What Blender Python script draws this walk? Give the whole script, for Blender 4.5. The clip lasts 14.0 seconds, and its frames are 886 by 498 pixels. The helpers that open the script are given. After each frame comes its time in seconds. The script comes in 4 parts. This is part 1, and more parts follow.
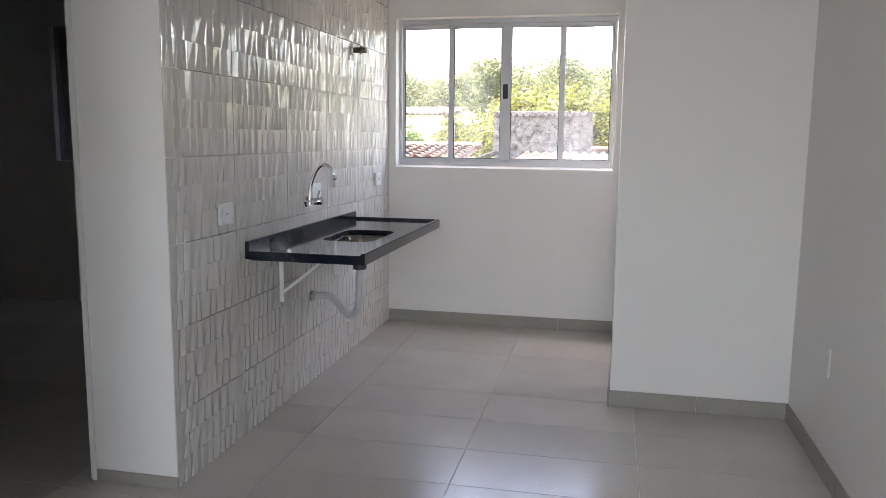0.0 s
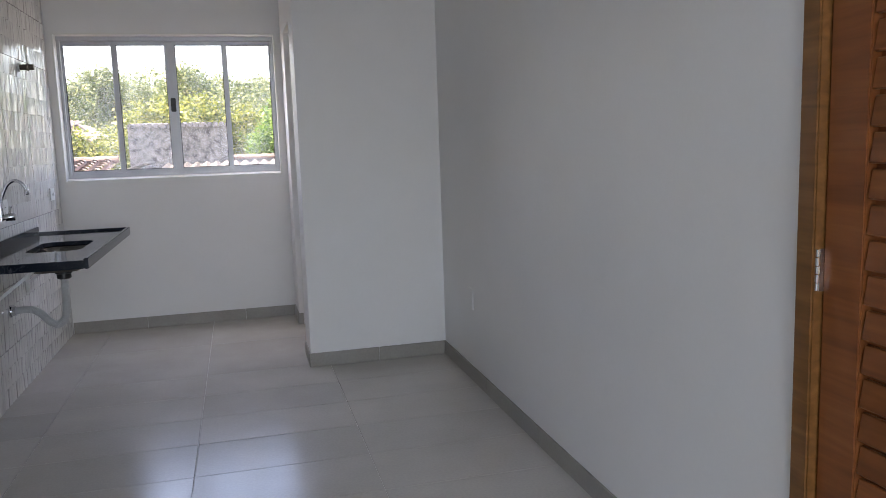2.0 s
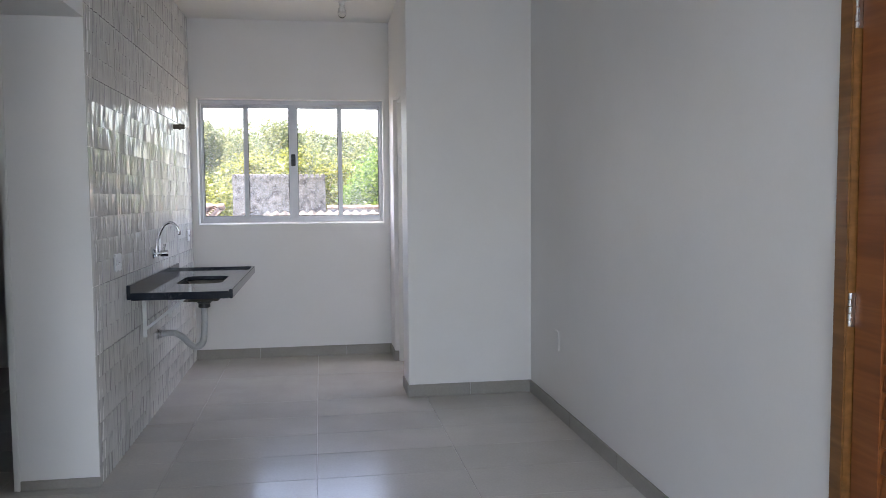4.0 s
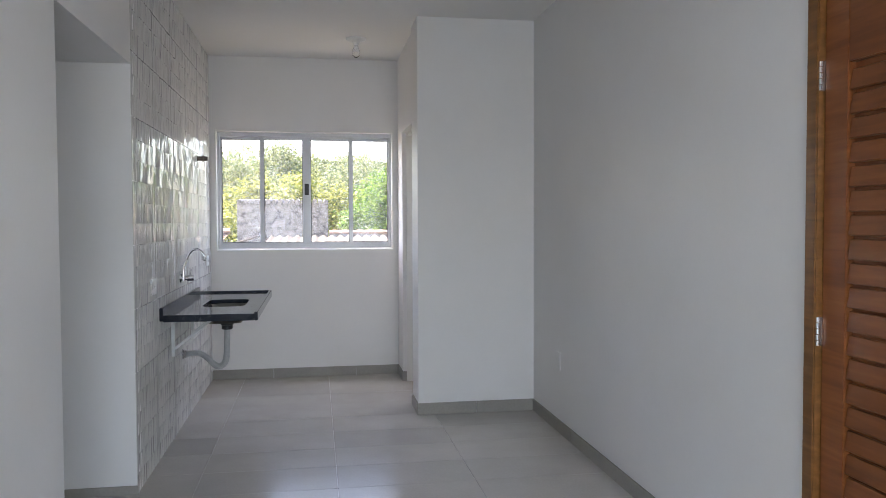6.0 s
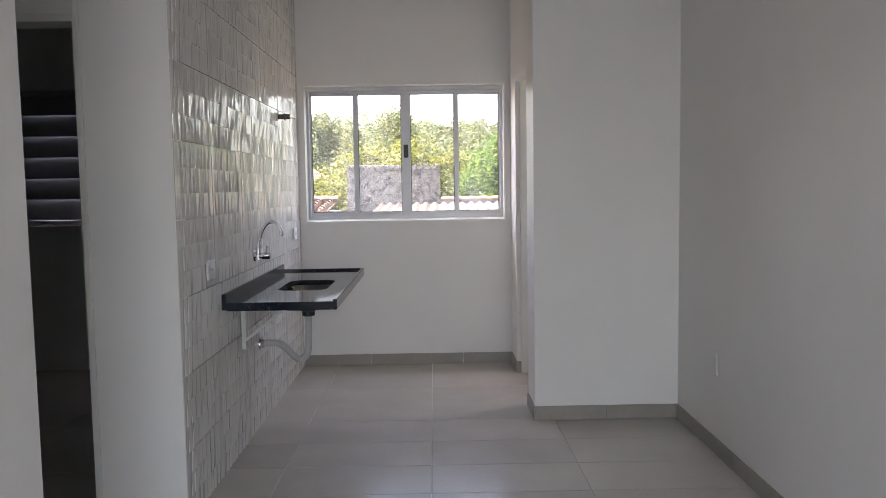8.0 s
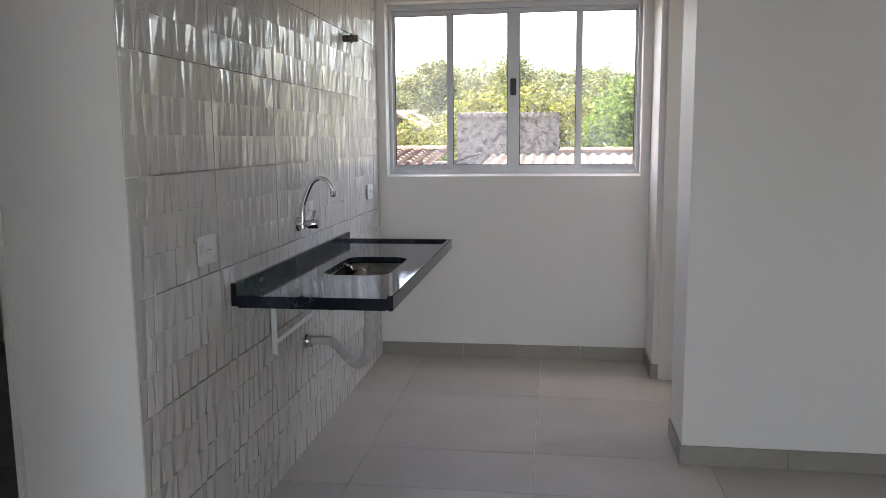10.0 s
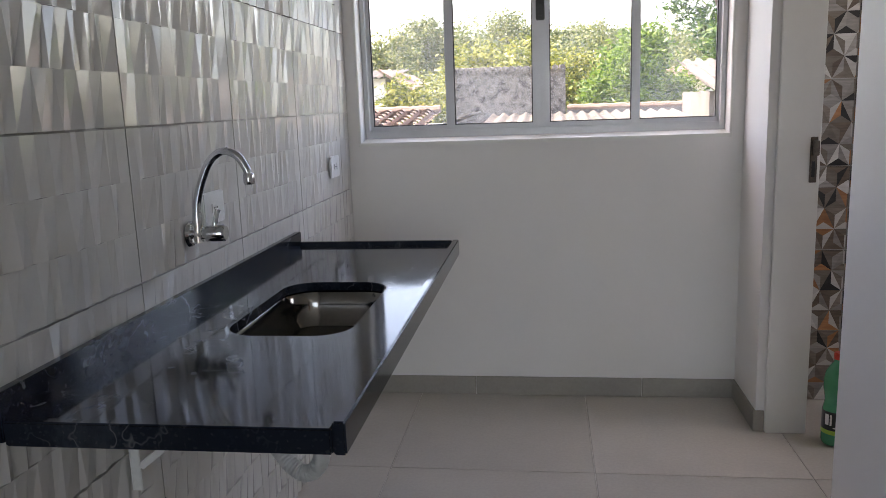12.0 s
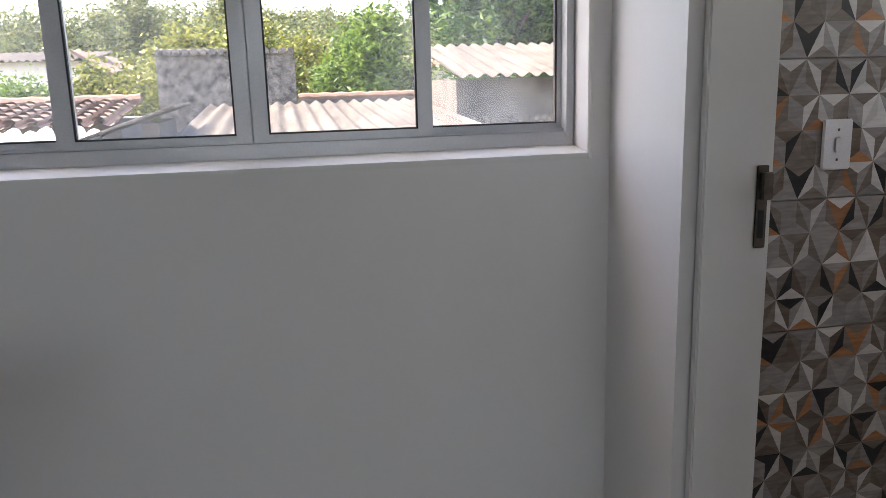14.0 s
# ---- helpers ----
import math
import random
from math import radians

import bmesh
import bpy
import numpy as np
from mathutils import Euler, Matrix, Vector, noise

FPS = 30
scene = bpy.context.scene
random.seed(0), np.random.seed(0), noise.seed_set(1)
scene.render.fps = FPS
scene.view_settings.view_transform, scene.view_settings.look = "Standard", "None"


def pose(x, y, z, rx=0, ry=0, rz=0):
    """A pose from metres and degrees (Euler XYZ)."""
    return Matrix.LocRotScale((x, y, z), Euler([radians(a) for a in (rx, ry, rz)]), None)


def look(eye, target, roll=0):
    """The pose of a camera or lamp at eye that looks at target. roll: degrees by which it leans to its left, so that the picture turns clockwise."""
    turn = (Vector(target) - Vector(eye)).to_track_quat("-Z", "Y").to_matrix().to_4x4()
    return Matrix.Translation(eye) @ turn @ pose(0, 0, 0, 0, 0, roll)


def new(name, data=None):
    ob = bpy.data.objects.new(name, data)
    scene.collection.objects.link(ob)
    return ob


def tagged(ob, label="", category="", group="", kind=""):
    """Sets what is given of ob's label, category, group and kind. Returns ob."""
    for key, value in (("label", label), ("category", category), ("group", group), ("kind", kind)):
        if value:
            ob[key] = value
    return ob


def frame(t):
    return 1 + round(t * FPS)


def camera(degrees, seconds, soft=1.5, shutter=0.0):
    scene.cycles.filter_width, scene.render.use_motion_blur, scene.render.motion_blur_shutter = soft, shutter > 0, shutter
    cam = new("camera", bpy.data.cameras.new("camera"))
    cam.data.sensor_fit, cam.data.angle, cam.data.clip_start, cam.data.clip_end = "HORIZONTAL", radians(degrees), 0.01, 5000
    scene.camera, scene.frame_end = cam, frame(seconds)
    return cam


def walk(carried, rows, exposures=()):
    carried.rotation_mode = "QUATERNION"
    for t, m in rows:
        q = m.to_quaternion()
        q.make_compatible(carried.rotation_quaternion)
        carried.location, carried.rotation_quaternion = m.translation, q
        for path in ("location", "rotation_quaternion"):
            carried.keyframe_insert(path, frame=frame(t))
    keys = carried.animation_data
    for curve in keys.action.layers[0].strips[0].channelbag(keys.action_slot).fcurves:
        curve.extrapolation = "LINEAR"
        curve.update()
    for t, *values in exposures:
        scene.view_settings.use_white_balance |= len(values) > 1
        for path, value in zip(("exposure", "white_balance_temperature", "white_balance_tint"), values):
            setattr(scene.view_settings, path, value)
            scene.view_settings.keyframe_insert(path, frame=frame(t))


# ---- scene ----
cam = camera(59.5, 14.0, 0.85)
PATH = [
    (0, (0.013, 0.431, 1.323), (-0.404, 2.366, 1.036), 0.6),
    (0.5, (-0.106, 0.264, 1.327), (-0.475, 2.215, 1.084), -0.6),
    (1, (-0.199, 0.062, 1.343), (-0.457, 2.029, 1.09), -0.8),
    (1.5, (-0.264, -0.1, 1.298), (-0.07, 1.875, 1.047), -3.4),
    (2, (-0.297, -0.29, 1.306), (0.201, 1.628, 1.03), -1.9),
    (2.5, (-0.353, -0.559, 1.345), (0.127, 1.365, 1.081), -0.4),
    (3, (-0.455, -0.649, 1.302), (-0.008, 1.286, 1.066), -0.4),
    (3.5, (-0.513, -0.743, 1.306), (-0.169, 1.219, 1.129), -0.2),
    (3.7, (-0.509, -0.75, 1.309), (-0.198, 1.22, 1.155), -0.4),
    (5.8, (-0.635, -1.102, 1.359), (-0.308, 0.869, 1.274), -0.3),
    (6, (-0.647, -1.084, 1.353), (-0.324, 0.889, 1.281), -0.2),
    (6.5, (-0.643, -0.902, 1.362), (-0.382, 1.08, 1.286), -0.1),
    (7, (-0.655, -0.654, 1.375), (-0.392, 1.326, 1.281), -0.3),
    (7.5, (-0.59, -0.43, 1.366), (-0.376, 1.555, 1.243), -0.6),
    (8, (-0.515, -0.149, 1.352), (-0.494, 1.845, 1.194), -0.9),
    (8.5, (-0.514, 0.186, 1.33), (-0.538, 2.177, 1.147), -0.9),
    (9, (-0.489, 0.48, 1.328), (-0.631, 2.463, 1.108), -1.0),
    (9.2, (-0.473, 0.616, 1.331), (-0.688, 2.591, 1.1), -1.1),
    (11.3, (-0.588, 2.022, 1.282), (-0.904, 3.969, 0.95), -0.9),
    (11.5, (-0.644, 2.193, 1.272), (-0.958, 4.14, 0.937), -1.5),
    (12, (-0.702, 2.516, 1.265), (-0.97, 4.464, 0.895), -2.0),
    (12.5, (-0.697, 2.917, 1.267), (-0.835, 4.871, 0.865), -2.1),
    (13, (-0.711, 3.322, 1.267), (-0.761, 5.28, 0.859), -2.3),
    (13.5, (-0.688, 3.701, 1.285), (-0.629, 5.651, 0.845), -2.3),
    (14, (-0.665, 4.08, 1.275), (-0.274, 5.996, 0.854), -1.6),
]
EXPOSURES = [(0, 3.63, 8000, 21), (1.2, 3.6, 8000, 23), (2.0, 3.22, 7400, 22), (3.5, 3.4, 7300, 21), (6.0, 3.5, 7400, 20), (7.5, 3.3, 7900, 23), (9.0, 3.28, 8000, 21), (12.0, 3.0, 7900, 21), (13.0, 3.1, 8000, 21), (14, 2.7, 7600, 19)]
walk(cam, [(t, look(eye, target, roll)) for t, eye, target, roll in PATH], EXPOSURES)
SKY, SUN, BACK_WATTS, BATH_WATTS = 0.15, 2.3, 5.3, 0.8

# ---------------- light ----------------
world = bpy.data.worlds.new("sky")
scene.world = world
world.use_nodes = True
wn = world.node_tree.nodes
sky = wn.new("ShaderNodeTexSky")
sky.sky_type, sky.sun_disc = "NISHITA", False
sky.sun_elevation, sky.sun_rotation = radians(58), radians(273)
sky.air_density, sky.dust_density = 1.0, 2.0
wn["Background"].inputs["Strength"].default_value = SKY
world.node_tree.links.new(sky.outputs[0], wn["Background"].inputs["Color"])


def sun_lamp(elevation, rotation, strength):
    data = bpy.data.lights.new("sun", "SUN")
    data.energy, data.angle, data.color = strength, radians(0.5), (1, 0.95, 0.87)
    ob = new("sun", data)
    a, e = radians(rotation), radians(elevation)
    toward = Vector((math.sin(a) * math.cos(e), math.cos(a) * math.cos(e), math.sin(e)))
    ob.rotation_mode = "QUATERNION"
    ob.rotation_quaternion = toward.to_track_quat("Z", "Y")
    ob.location = (0, 0, 30)


def area_lamp(name, m, width, height, watts, colour):
    data = bpy.data.lights.new(name, "AREA")
    data.shape, data.size, data.size_y, data.energy, data.color = "RECTANGLE", width, height, watts, colour
    ob = new(name, data)
    ob.matrix_world = m


sun_lamp(58, 273, SUN)
# daylight through the glazed opening behind the walk's start
area_lamp("back_window_light", look((-0.3, -2.85, 1.35), (-0.3, 0.3, -0.35)), 1.9, 1.9, BACK_WATTS, (0.50, 0.73, 1.0))

# added lamp that brightens the bathroom tiles, no such source is known
area_lamp("bathroom_fill_light", look((1.8, 5.1, 1.8), (0.3, 5.1, 1.2)), 0.66, 0.76, BATH_WATTS, (0.9, 0.95, 1.0))

# ---------------- materials ----------------


def material(name, build):
    m = bpy.data.materials.new(name)
    m.use_nodes = True
    nt = m.node_tree
    build(nt, nt.nodes, nt.links, nt.nodes["Principled BSDF"])
    return m


def coords(n, kind="Object"):
    if kind == "World":
        return n.new("ShaderNodeNewGeometry").outputs["Position"]
    return n.new("ShaderNodeTexCoord").outputs[kind]


def noise_tex(n, l, scale, detail=4, stretch=None, kind="Object", rough=0.55):
    t = n.new("ShaderNodeTexNoise")
    t.inputs["Scale"].default_value, t.inputs["Detail"].default_value, t.inputs["Roughness"].default_value = scale, detail, rough
    src = coords(n, kind)
    if stretch:
        mp = n.new("ShaderNodeMapping")
        mp.inputs["Scale"].default_value = stretch
        l.new(src, mp.inputs["Vector"])
        src = mp.outputs[0]
    l.new(src, t.inputs["Vector"])
    return t.outputs["Fac"]


def ramp(n, l, fac, stops):
    r = n.new("ShaderNodeValToRGB")
    e = r.color_ramp.elements
    while len(e) < len(stops):
        e.new(0.5)
    for el, (p, c) in zip(e, stops):
        el.position = p
        el.color = (*c, 1) if len(c) == 3 else (c[0], c[0], c[0], 1)
    l.new(fac, r.inputs[0])
    return r.outputs["Color"]


def bump(n, l, p, height, strength, distance=0.01):
    b = n.new("ShaderNodeBump")
    b.inputs["Strength"].default_value, b.inputs["Distance"].default_value = strength, distance
    l.new(height, b.inputs["Height"])
    l.new(b.outputs[0], p.inputs["Normal"])


def mix(n, l, fac, a, b, how="MIX"):
    m = n.new("ShaderNodeMix")
    m.data_type, m.blend_type = "RGBA", how
    if hasattr(fac, "links"):
        l.new(fac, m.inputs[0])
    else:
        m.inputs[0].default_value = fac
    for v, i in ((a, 6), (b, 7)):
        if hasattr(v, "links"):
            l.new(v, m.inputs[i])
        else:
            m.inputs[i].default_value = (*v, 1)
    return m.outputs[2]


def surface(c1, c2, scale=6, rough=(0.5, 0.6), bump_scale=60, bump_strength=0.15, metal=0.0, stretch=None, kind="Object", distance=0.004, detail=5, grain=0.12):
    """A plain surface with stains at one scale and grain at another."""
    def build(nt, n, l, p):
        big = noise_tex(n, l, scale, detail, stretch, kind)
        fine = noise_tex(n, l, bump_scale, 3, stretch, kind)
        c = ramp(n, l, big, [(0.3, c1), (0.7, c2)])
        l.new(mix(n, l, grain, c, ramp(n, l, fine, [(0.3, (0.25,) * 3), (0.7, (1,) * 3)]), "MULTIPLY"), p.inputs["Base Color"])
        l.new(ramp(n, l, big, [(0.3, (rough[0],)), (0.7, (rough[1],))]), p.inputs["Roughness"])
        p.inputs["Metallic"].default_value = metal
        bump(n, l, p, fine, bump_strength, distance)
    return build


paint = material("wall_paint", surface((0.77, 0.75, 0.725), (0.81, 0.79, 0.77), 1.7, (0.42, 0.55), 70, 0.012, distance=0.002, grain=0.015))
ceiling_paint = material("ceiling_paint", surface((0.78, 0.76, 0.73), (0.81, 0.79, 0.765), 1.2, (0.6, 0.7), 90, 0.02, grain=0.02))
gloss_paint = material("gloss_paint", surface((0.74, 0.73, 0.69), (0.79, 0.78, 0.74), 3, (0.28, 0.4), 60, 0.02, grain=0.02))
plastic = material("white_plastic", surface((0.78, 0.78, 0.77), (0.82, 0.82, 0.81), 20, (0.25, 0.35), 200, 0.02))
pvc = material("grey_pvc", surface((0.46, 0.46, 0.45), (0.56, 0.56, 0.55), 15, (0.35, 0.5), 120, 0.05))
bracket_paint = material("bracket_paint", surface((0.66, 0.66, 0.64), (0.74, 0.74, 0.72), 12, (0.35, 0.5), 120, 0.06))
black_plastic = material("black_plastic", surface((0.012, 0.012, 0.013), (0.02, 0.02, 0.02), 20, (0.3, 0.4), 200, 0.03))
chrome = material("chrome", surface((0.62, 0.62, 0.63), (0.7, 0.7, 0.71), 10, (0.06, 0.13), 150, 0.01, 1.0))
steel = material("stainless_steel", surface((0.17, 0.158, 0.145), (0.24, 0.225, 0.21), 8, (0.07, 0.14), 220, 0.02, 1.0))
lock_metal = material("dark_lock_metal", surface((0.10, 0.09, 0.08), (0.2, 0.17, 0.14), 40, (0.3, 0.5), 200, 0.05, 1.0))
aluminium = material("grey_aluminium", surface((0.46, 0.47, 0.49), (0.53, 0.54, 0.56), 8, (0.32, 0.45), 200, 0.03, 0.35))
gasket = material("black_gasket", surface((0.02, 0.02, 0.022), (0.035, 0.035, 0.04), 30, (0.5, 0.6), 200, 0.05))
shutter_metal = material("shutter_metal", surface((0.30, 0.30, 0.31), (0.37, 0.37, 0.38), 8, (0.4, 0.5), 100, 0.03, 0.2))
skirting = material("porcelain_skirting", surface((0.30, 0.275, 0.245), (0.36, 0.335, 0.30), 4, (0.45, 0.6), 70, 0.02))
grout = material("tile_grout", surface((0.66, 0.63, 0.59), (0.74, 0.71, 0.67), 20, (0.8, 0.9), 150, 0.3))
white_grout = material("white_grout", surface((0.36, 0.345, 0.325), (0.46, 0.445, 0.42), 20, (0.7, 0.85), 150, 0.3))
concrete = material("weathered_concrete", surface((0.085, 0.076, 0.064), (0.37, 0.335, 0.285), 9.5, (0.85, 0.95), 30, 0.9, grain=0.6, detail=10, distance=0.03))
render_wall = material("old_render", surface((0.09, 0.08, 0.07), (0.22, 0.20, 0.175), 2.2, (0.85, 0.95), 20, 0.5, detail=8, distance=0.02))
fibre_cement = material("fibre_cement", surface((0.055, 0.048, 0.04), (0.17, 0.15, 0.125), 3.5, (0.8, 0.95), 14, 0.3, detail=8, stretch=(1.6, 0.18, 1), grain=0.4))
clay = material("clay_tile", surface((0.15, 0.095, 0.07), (0.30, 0.21, 0.16), 3.0, (0.8, 0.95), 30, 0.4, detail=8))
white_house = material("white_house_render", surface((0.70, 0.67, 0.62), (0.8, 0.78, 0.74), 0.8, (0.8, 0.9), 8, 0.2))
bark = material("bark", surface((0.09, 0.07, 0.05), (0.2, 0.165, 0.125), 5, (0.85, 0.95), 25, 0.8, stretch=(1, 1, 0.3), distance=0.03))
soil = material("ground_soil", surface((0.10, 0.085, 0.055), (0.16, 0.15, 0.08), 0.4, (0.9, 1), 6, 0.5, detail=8))
hill_soil = material("hill_undergrowth", surface((0.035, 0.06, 0.02), (0.08, 0.11, 0.035), 0.25, (0.9, 1), 3, 0.6, detail=8))
red_cap = material("red_cap", surface((0.5, 0.05, 0.03), (0.6, 0.07, 0.04), 20, (0.3, 0.4), 100, 0.03))
label_white = material("label_white", surface((0.75, 0.75, 0.75), (0.8, 0.8, 0.8), 20, (0.3, 0.4), 100, 0.02))
label_black = material("label_black", surface((0.012, 0.015, 0.02), (0.02, 0.025, 0.03), 20, (0.3, 0.4), 100, 0.02))
label_lime = material("label_lime", surface((0.25, 0.5, 0.05), (0.35, 0.6, 0.08), 20, (0.3, 0.4), 100, 0.02))


def build_glass(nt, n, l, p):
    # faint dust and dried rain on a clear pane
    p.inputs["Base Color"].default_value = (1, 1, 1, 1)
    p.inputs["Transmission Weight"].default_value = 1.0
    p.inputs["IOR"].default_value = 1.01
    p.inputs["Roughness"].default_value = 0.0
    # besides dust, this haze stands in for the glare that whitens the view
    haze = n.new("ShaderNodeBsdfTranslucent")
    haze.inputs["Color"].default_value = (0.85, 0.85, 0.83, 1)
    streak = noise_tex(n, l, 3.0, 6, (1, 1, 0.35))
    spots = noise_tex(n, l, 55, 3)
    f = mix(n, l, 0.5, ramp(n, l, streak, [(0.42, (0.010,) * 3), (0.74, (0.065,) * 3)]), ramp(n, l, spots, [(0.58, (0,) * 3), (0.8, (0.03,) * 3)]), "ADD")
    sh = n.new("ShaderNodeMixShader")
    l.new(f, sh.inputs[0])
    l.new(p.outputs[0], sh.inputs[1])
    l.new(haze.outputs[0], sh.inputs[2])
    l.new(sh.outputs[0], n["Material Output"].inputs["Surface"])


glass = material("dusty_glass", build_glass)


def build_clear(nt, n, l, p):
    p.inputs["Base Color"].default_value = (0.95, 0.96, 0.96, 1)
    p.inputs["Transmission Weight"].default_value = 1.0
    p.inputs["Roughness"].default_value = 0.08


bulb_glass = material("frosted_bulb", build_clear)


def build_green(nt, n, l, p):
    l.new(ramp(n, l, noise_tex(n, l, 12, 3), [(0.3, (0.07, 0.42, 0.20)), (0.7, (0.12, 0.54, 0.30))]), p.inputs["Base Color"])
    p.inputs["Roughness"].default_value = 0.18
    p.inputs["Transmission Weight"].default_value = 0.35
    p.inputs["Subsurface Weight"].default_value = 0.0


green_bottle = material("green_bottle", build_green)


def build_floor(nt, n, l, p):
    info = n.new("ShaderNodeObjectInfo")
    cloud = noise_tex(n, l, 2.3, 6, kind="World")
    grain = noise_tex(n, l, 90, 3, kind="World")
    swirl = noise_tex(n, l, 6, 8, None, rough=0.7, kind="World")
    c = ramp(n, l, cloud, [(0.3, (0.535, 0.495, 0.45)), (0.7, (0.605, 0.565, 0.515))])
    c = mix(n, l, 0.10, c, ramp(n, l, grain, [(0.35, (0.4,) * 3), (0.65, (1,) * 3)]), "MULTIPLY")
    hue = ramp(n, l, info.outputs["Random"], [(0, (0.94, 0.94, 0.94)), (1, (1.04, 1.035, 1.03))])
    l.new(mix(n, l, 1.0, c, hue, "MULTIPLY"), p.inputs["Base Color"])
    l.new(ramp(n, l, swirl, [(0.12, (0.12,)), (0.88, (0.31,))]), p.inputs["Roughness"])
    p.inputs["IOR"].default_value = 1.6
    bump(n, l, p, cloud, 0.02, 0.003)


floor_mat = material("porcelain_floor", build_floor)


def build_relief(nt, n, l, p):
    info = n.new("ShaderNodeObjectInfo")
    c = ramp(n, l, noise_tex(n, l, 7, 4, kind="World"), [(0.3, (0.60, 0.58, 0.55)), (0.7, (0.66, 0.64, 0.61))])
    l.new(mix(n, l, 1.0, c, ramp(n, l, info.outputs["Random"], [(0, (0.97,) * 3), (1, (1.02,) * 3)]), "MULTIPLY"), p.inputs["Base Color"])
    p.inputs["Roughness"].default_value = 0.11
    p.inputs["IOR"].default_value = 1.52
    bump(n, l, p, noise_tex(n, l, 35, 2, kind="World"), 0.10, 0.004)


relief_tile = material("relief_ceramic", build_relief)


def build_granite(nt, n, l, p):
    v = n.new("ShaderNodeTexVoronoi")
    v.inputs["Scale"].default_value = 260
    l.new(coords(n), v.inputs["Vector"])
    speck = ramp(n, l, v.outputs["Color"], [(0.80, (0.007, 0.010, 0.017)), (0.98, (0.03, 0.034, 0.042))])
    smear = noise_tex(n, l, 7, 8, (1.4, 0.8, 1), rough=0.72)
    dust = ramp(n, l, smear, [(0.50, (0.01,) * 3), (0.72, (0.13,) * 3)])
    # dried swirls left by a wet cloth
    swirl = noise_tex(n, l, 9, 3, (1.2, 1, 1), rough=0.6)
    line = ramp(n, l, swirl, [(0.488, (0,) * 3), (0.5, (0.5,) * 3), (0.512, (0,) * 3)])
    patch = ramp(n, l, noise_tex(n, l, 4, 2), [(0.48, (0,) * 3), (0.62, (1,) * 3)])
    marks = mix(n, l, 1.0, line, patch, "MULTIPLY")
    c = mix(n, l, dust, speck, (0.20, 0.22, 0.26))
    l.new(mix(n, l, marks, c, (0.30, 0.32, 0.36)), p.inputs["Base Color"])
    l.new(ramp(n, l, smear, [(0.35, (0.05,)), (0.8, (0.15,))]), p.inputs["Roughness"])
    p.inputs["IOR"].default_value = 1.38


granite = material("black_granite", build_granite)


def build_wood(c1, c2, c3):
    def build(nt, n, l, p):
        info = n.new("ShaderNodeObjectInfo")
        off = n.new("ShaderNodeVectorMath")
        l.new(coords(n), off.inputs[0])
        l.new(info.outputs["Random"], off.inputs[1])
        mp = n.new("ShaderNodeMapping")
        mp.inputs["Scale"].default_value = (9, 1.2, 16)
        l.new(off.outputs[0], mp.inputs["Vector"])
        t = n.new("ShaderNodeTexNoise")
        t.inputs["Scale"].default_value, t.inputs["Detail"].default_value, t.inputs["Distortion"].default_value = 2.5, 7, 0.6
        l.new(mp.outputs[0], t.inputs["Vector"])
        c = ramp(n, l, t.outputs["Fac"], [(0.25, c1), (0.5, c2), (0.75, c3)])
        l.new(mix(n, l, 1.0, c, ramp(n, l, info.outputs["Random"], [(0, (0.82, 0.8, 0.78)), (1, (1.12, 1.1, 1.08))]), "MULTIPLY"), p.inputs["Base Color"])
        p.inputs["Roughness"].default_value = 0.32
        bump(n, l, p, t.outputs["Fac"], 0.08, 0.003)
    return build


wood = material("varnished_cedar", build_wood((0.15, 0.042, 0.012), (0.21, 0.064, 0.018), (0.27, 0.092, 0.028)))
frame_wood = material("varnished_frame_wood", build_wood((0.15, 0.062, 0.017), (0.22, 0.092, 0.026), (0.29, 0.13, 0.042)))


def build_facet(c1, c2, rough):
    def build(nt, n, l, p):
        g = n.new("ShaderNodeNewGeometry")
        grain = noise_tex(n, l, 45, 5, (0.4, 1, 2.2))
        c = ramp(n, l, grain, [(0.3, c1), (0.7, c2)])
        l.new(mix(n, l, 1.0, c, ramp(n, l, g.outputs["Random Per Island"], [(0, (0.8,) * 3), (1, (1.15,) * 3)]), "MULTIPLY"), p.inputs["Base Color"])
        p.inputs["Roughness"].default_value = rough
    return build


facets = [material("facet_" + nm, build_facet(a, b, 0.3)) for nm, a, b in (
    ("white", (0.50, 0.48, 0.45), (0.62, 0.6, 0.57)), ("grey", (0.22, 0.205, 0.19), (0.36, 0.335, 0.31)),
    ("taupe", (0.14, 0.115, 0.095), (0.25, 0.21, 0.175)), ("brown", (0.10, 0.075, 0.055), (0.19, 0.14, 0.105)),
    ("rust", (0.30, 0.125, 0.05), (0.45, 0.21, 0.09)), ("black", (0.012, 0.012, 0.013), (0.03, 0.028, 0.028)))]


def build_leaf(c1, c2, c3):
    def build(nt, n, l, p):
        g = n.new("ShaderNodeNewGeometry")
        c = ramp(n, l, g.outputs["Random Per Island"], [(0.0, c1), (0.55, c2), (1.0, c3)])
        l.new(c, p.inputs["Base Color"])
        p.inputs["Roughness"].default_value = 0.45
        tr = n.new("ShaderNodeBsdfTranslucent")
        l.new(c, tr.inputs["Color"])
        sh = n.new("ShaderNodeMixShader")
        sh.inputs[0].default_value = 0.35
        l.new(p.outputs[0], sh.inputs[1])
        l.new(tr.outputs[0], sh.inputs[2])
        l.new(sh.outputs[0], n["Material Output"].inputs["Surface"])
    return build


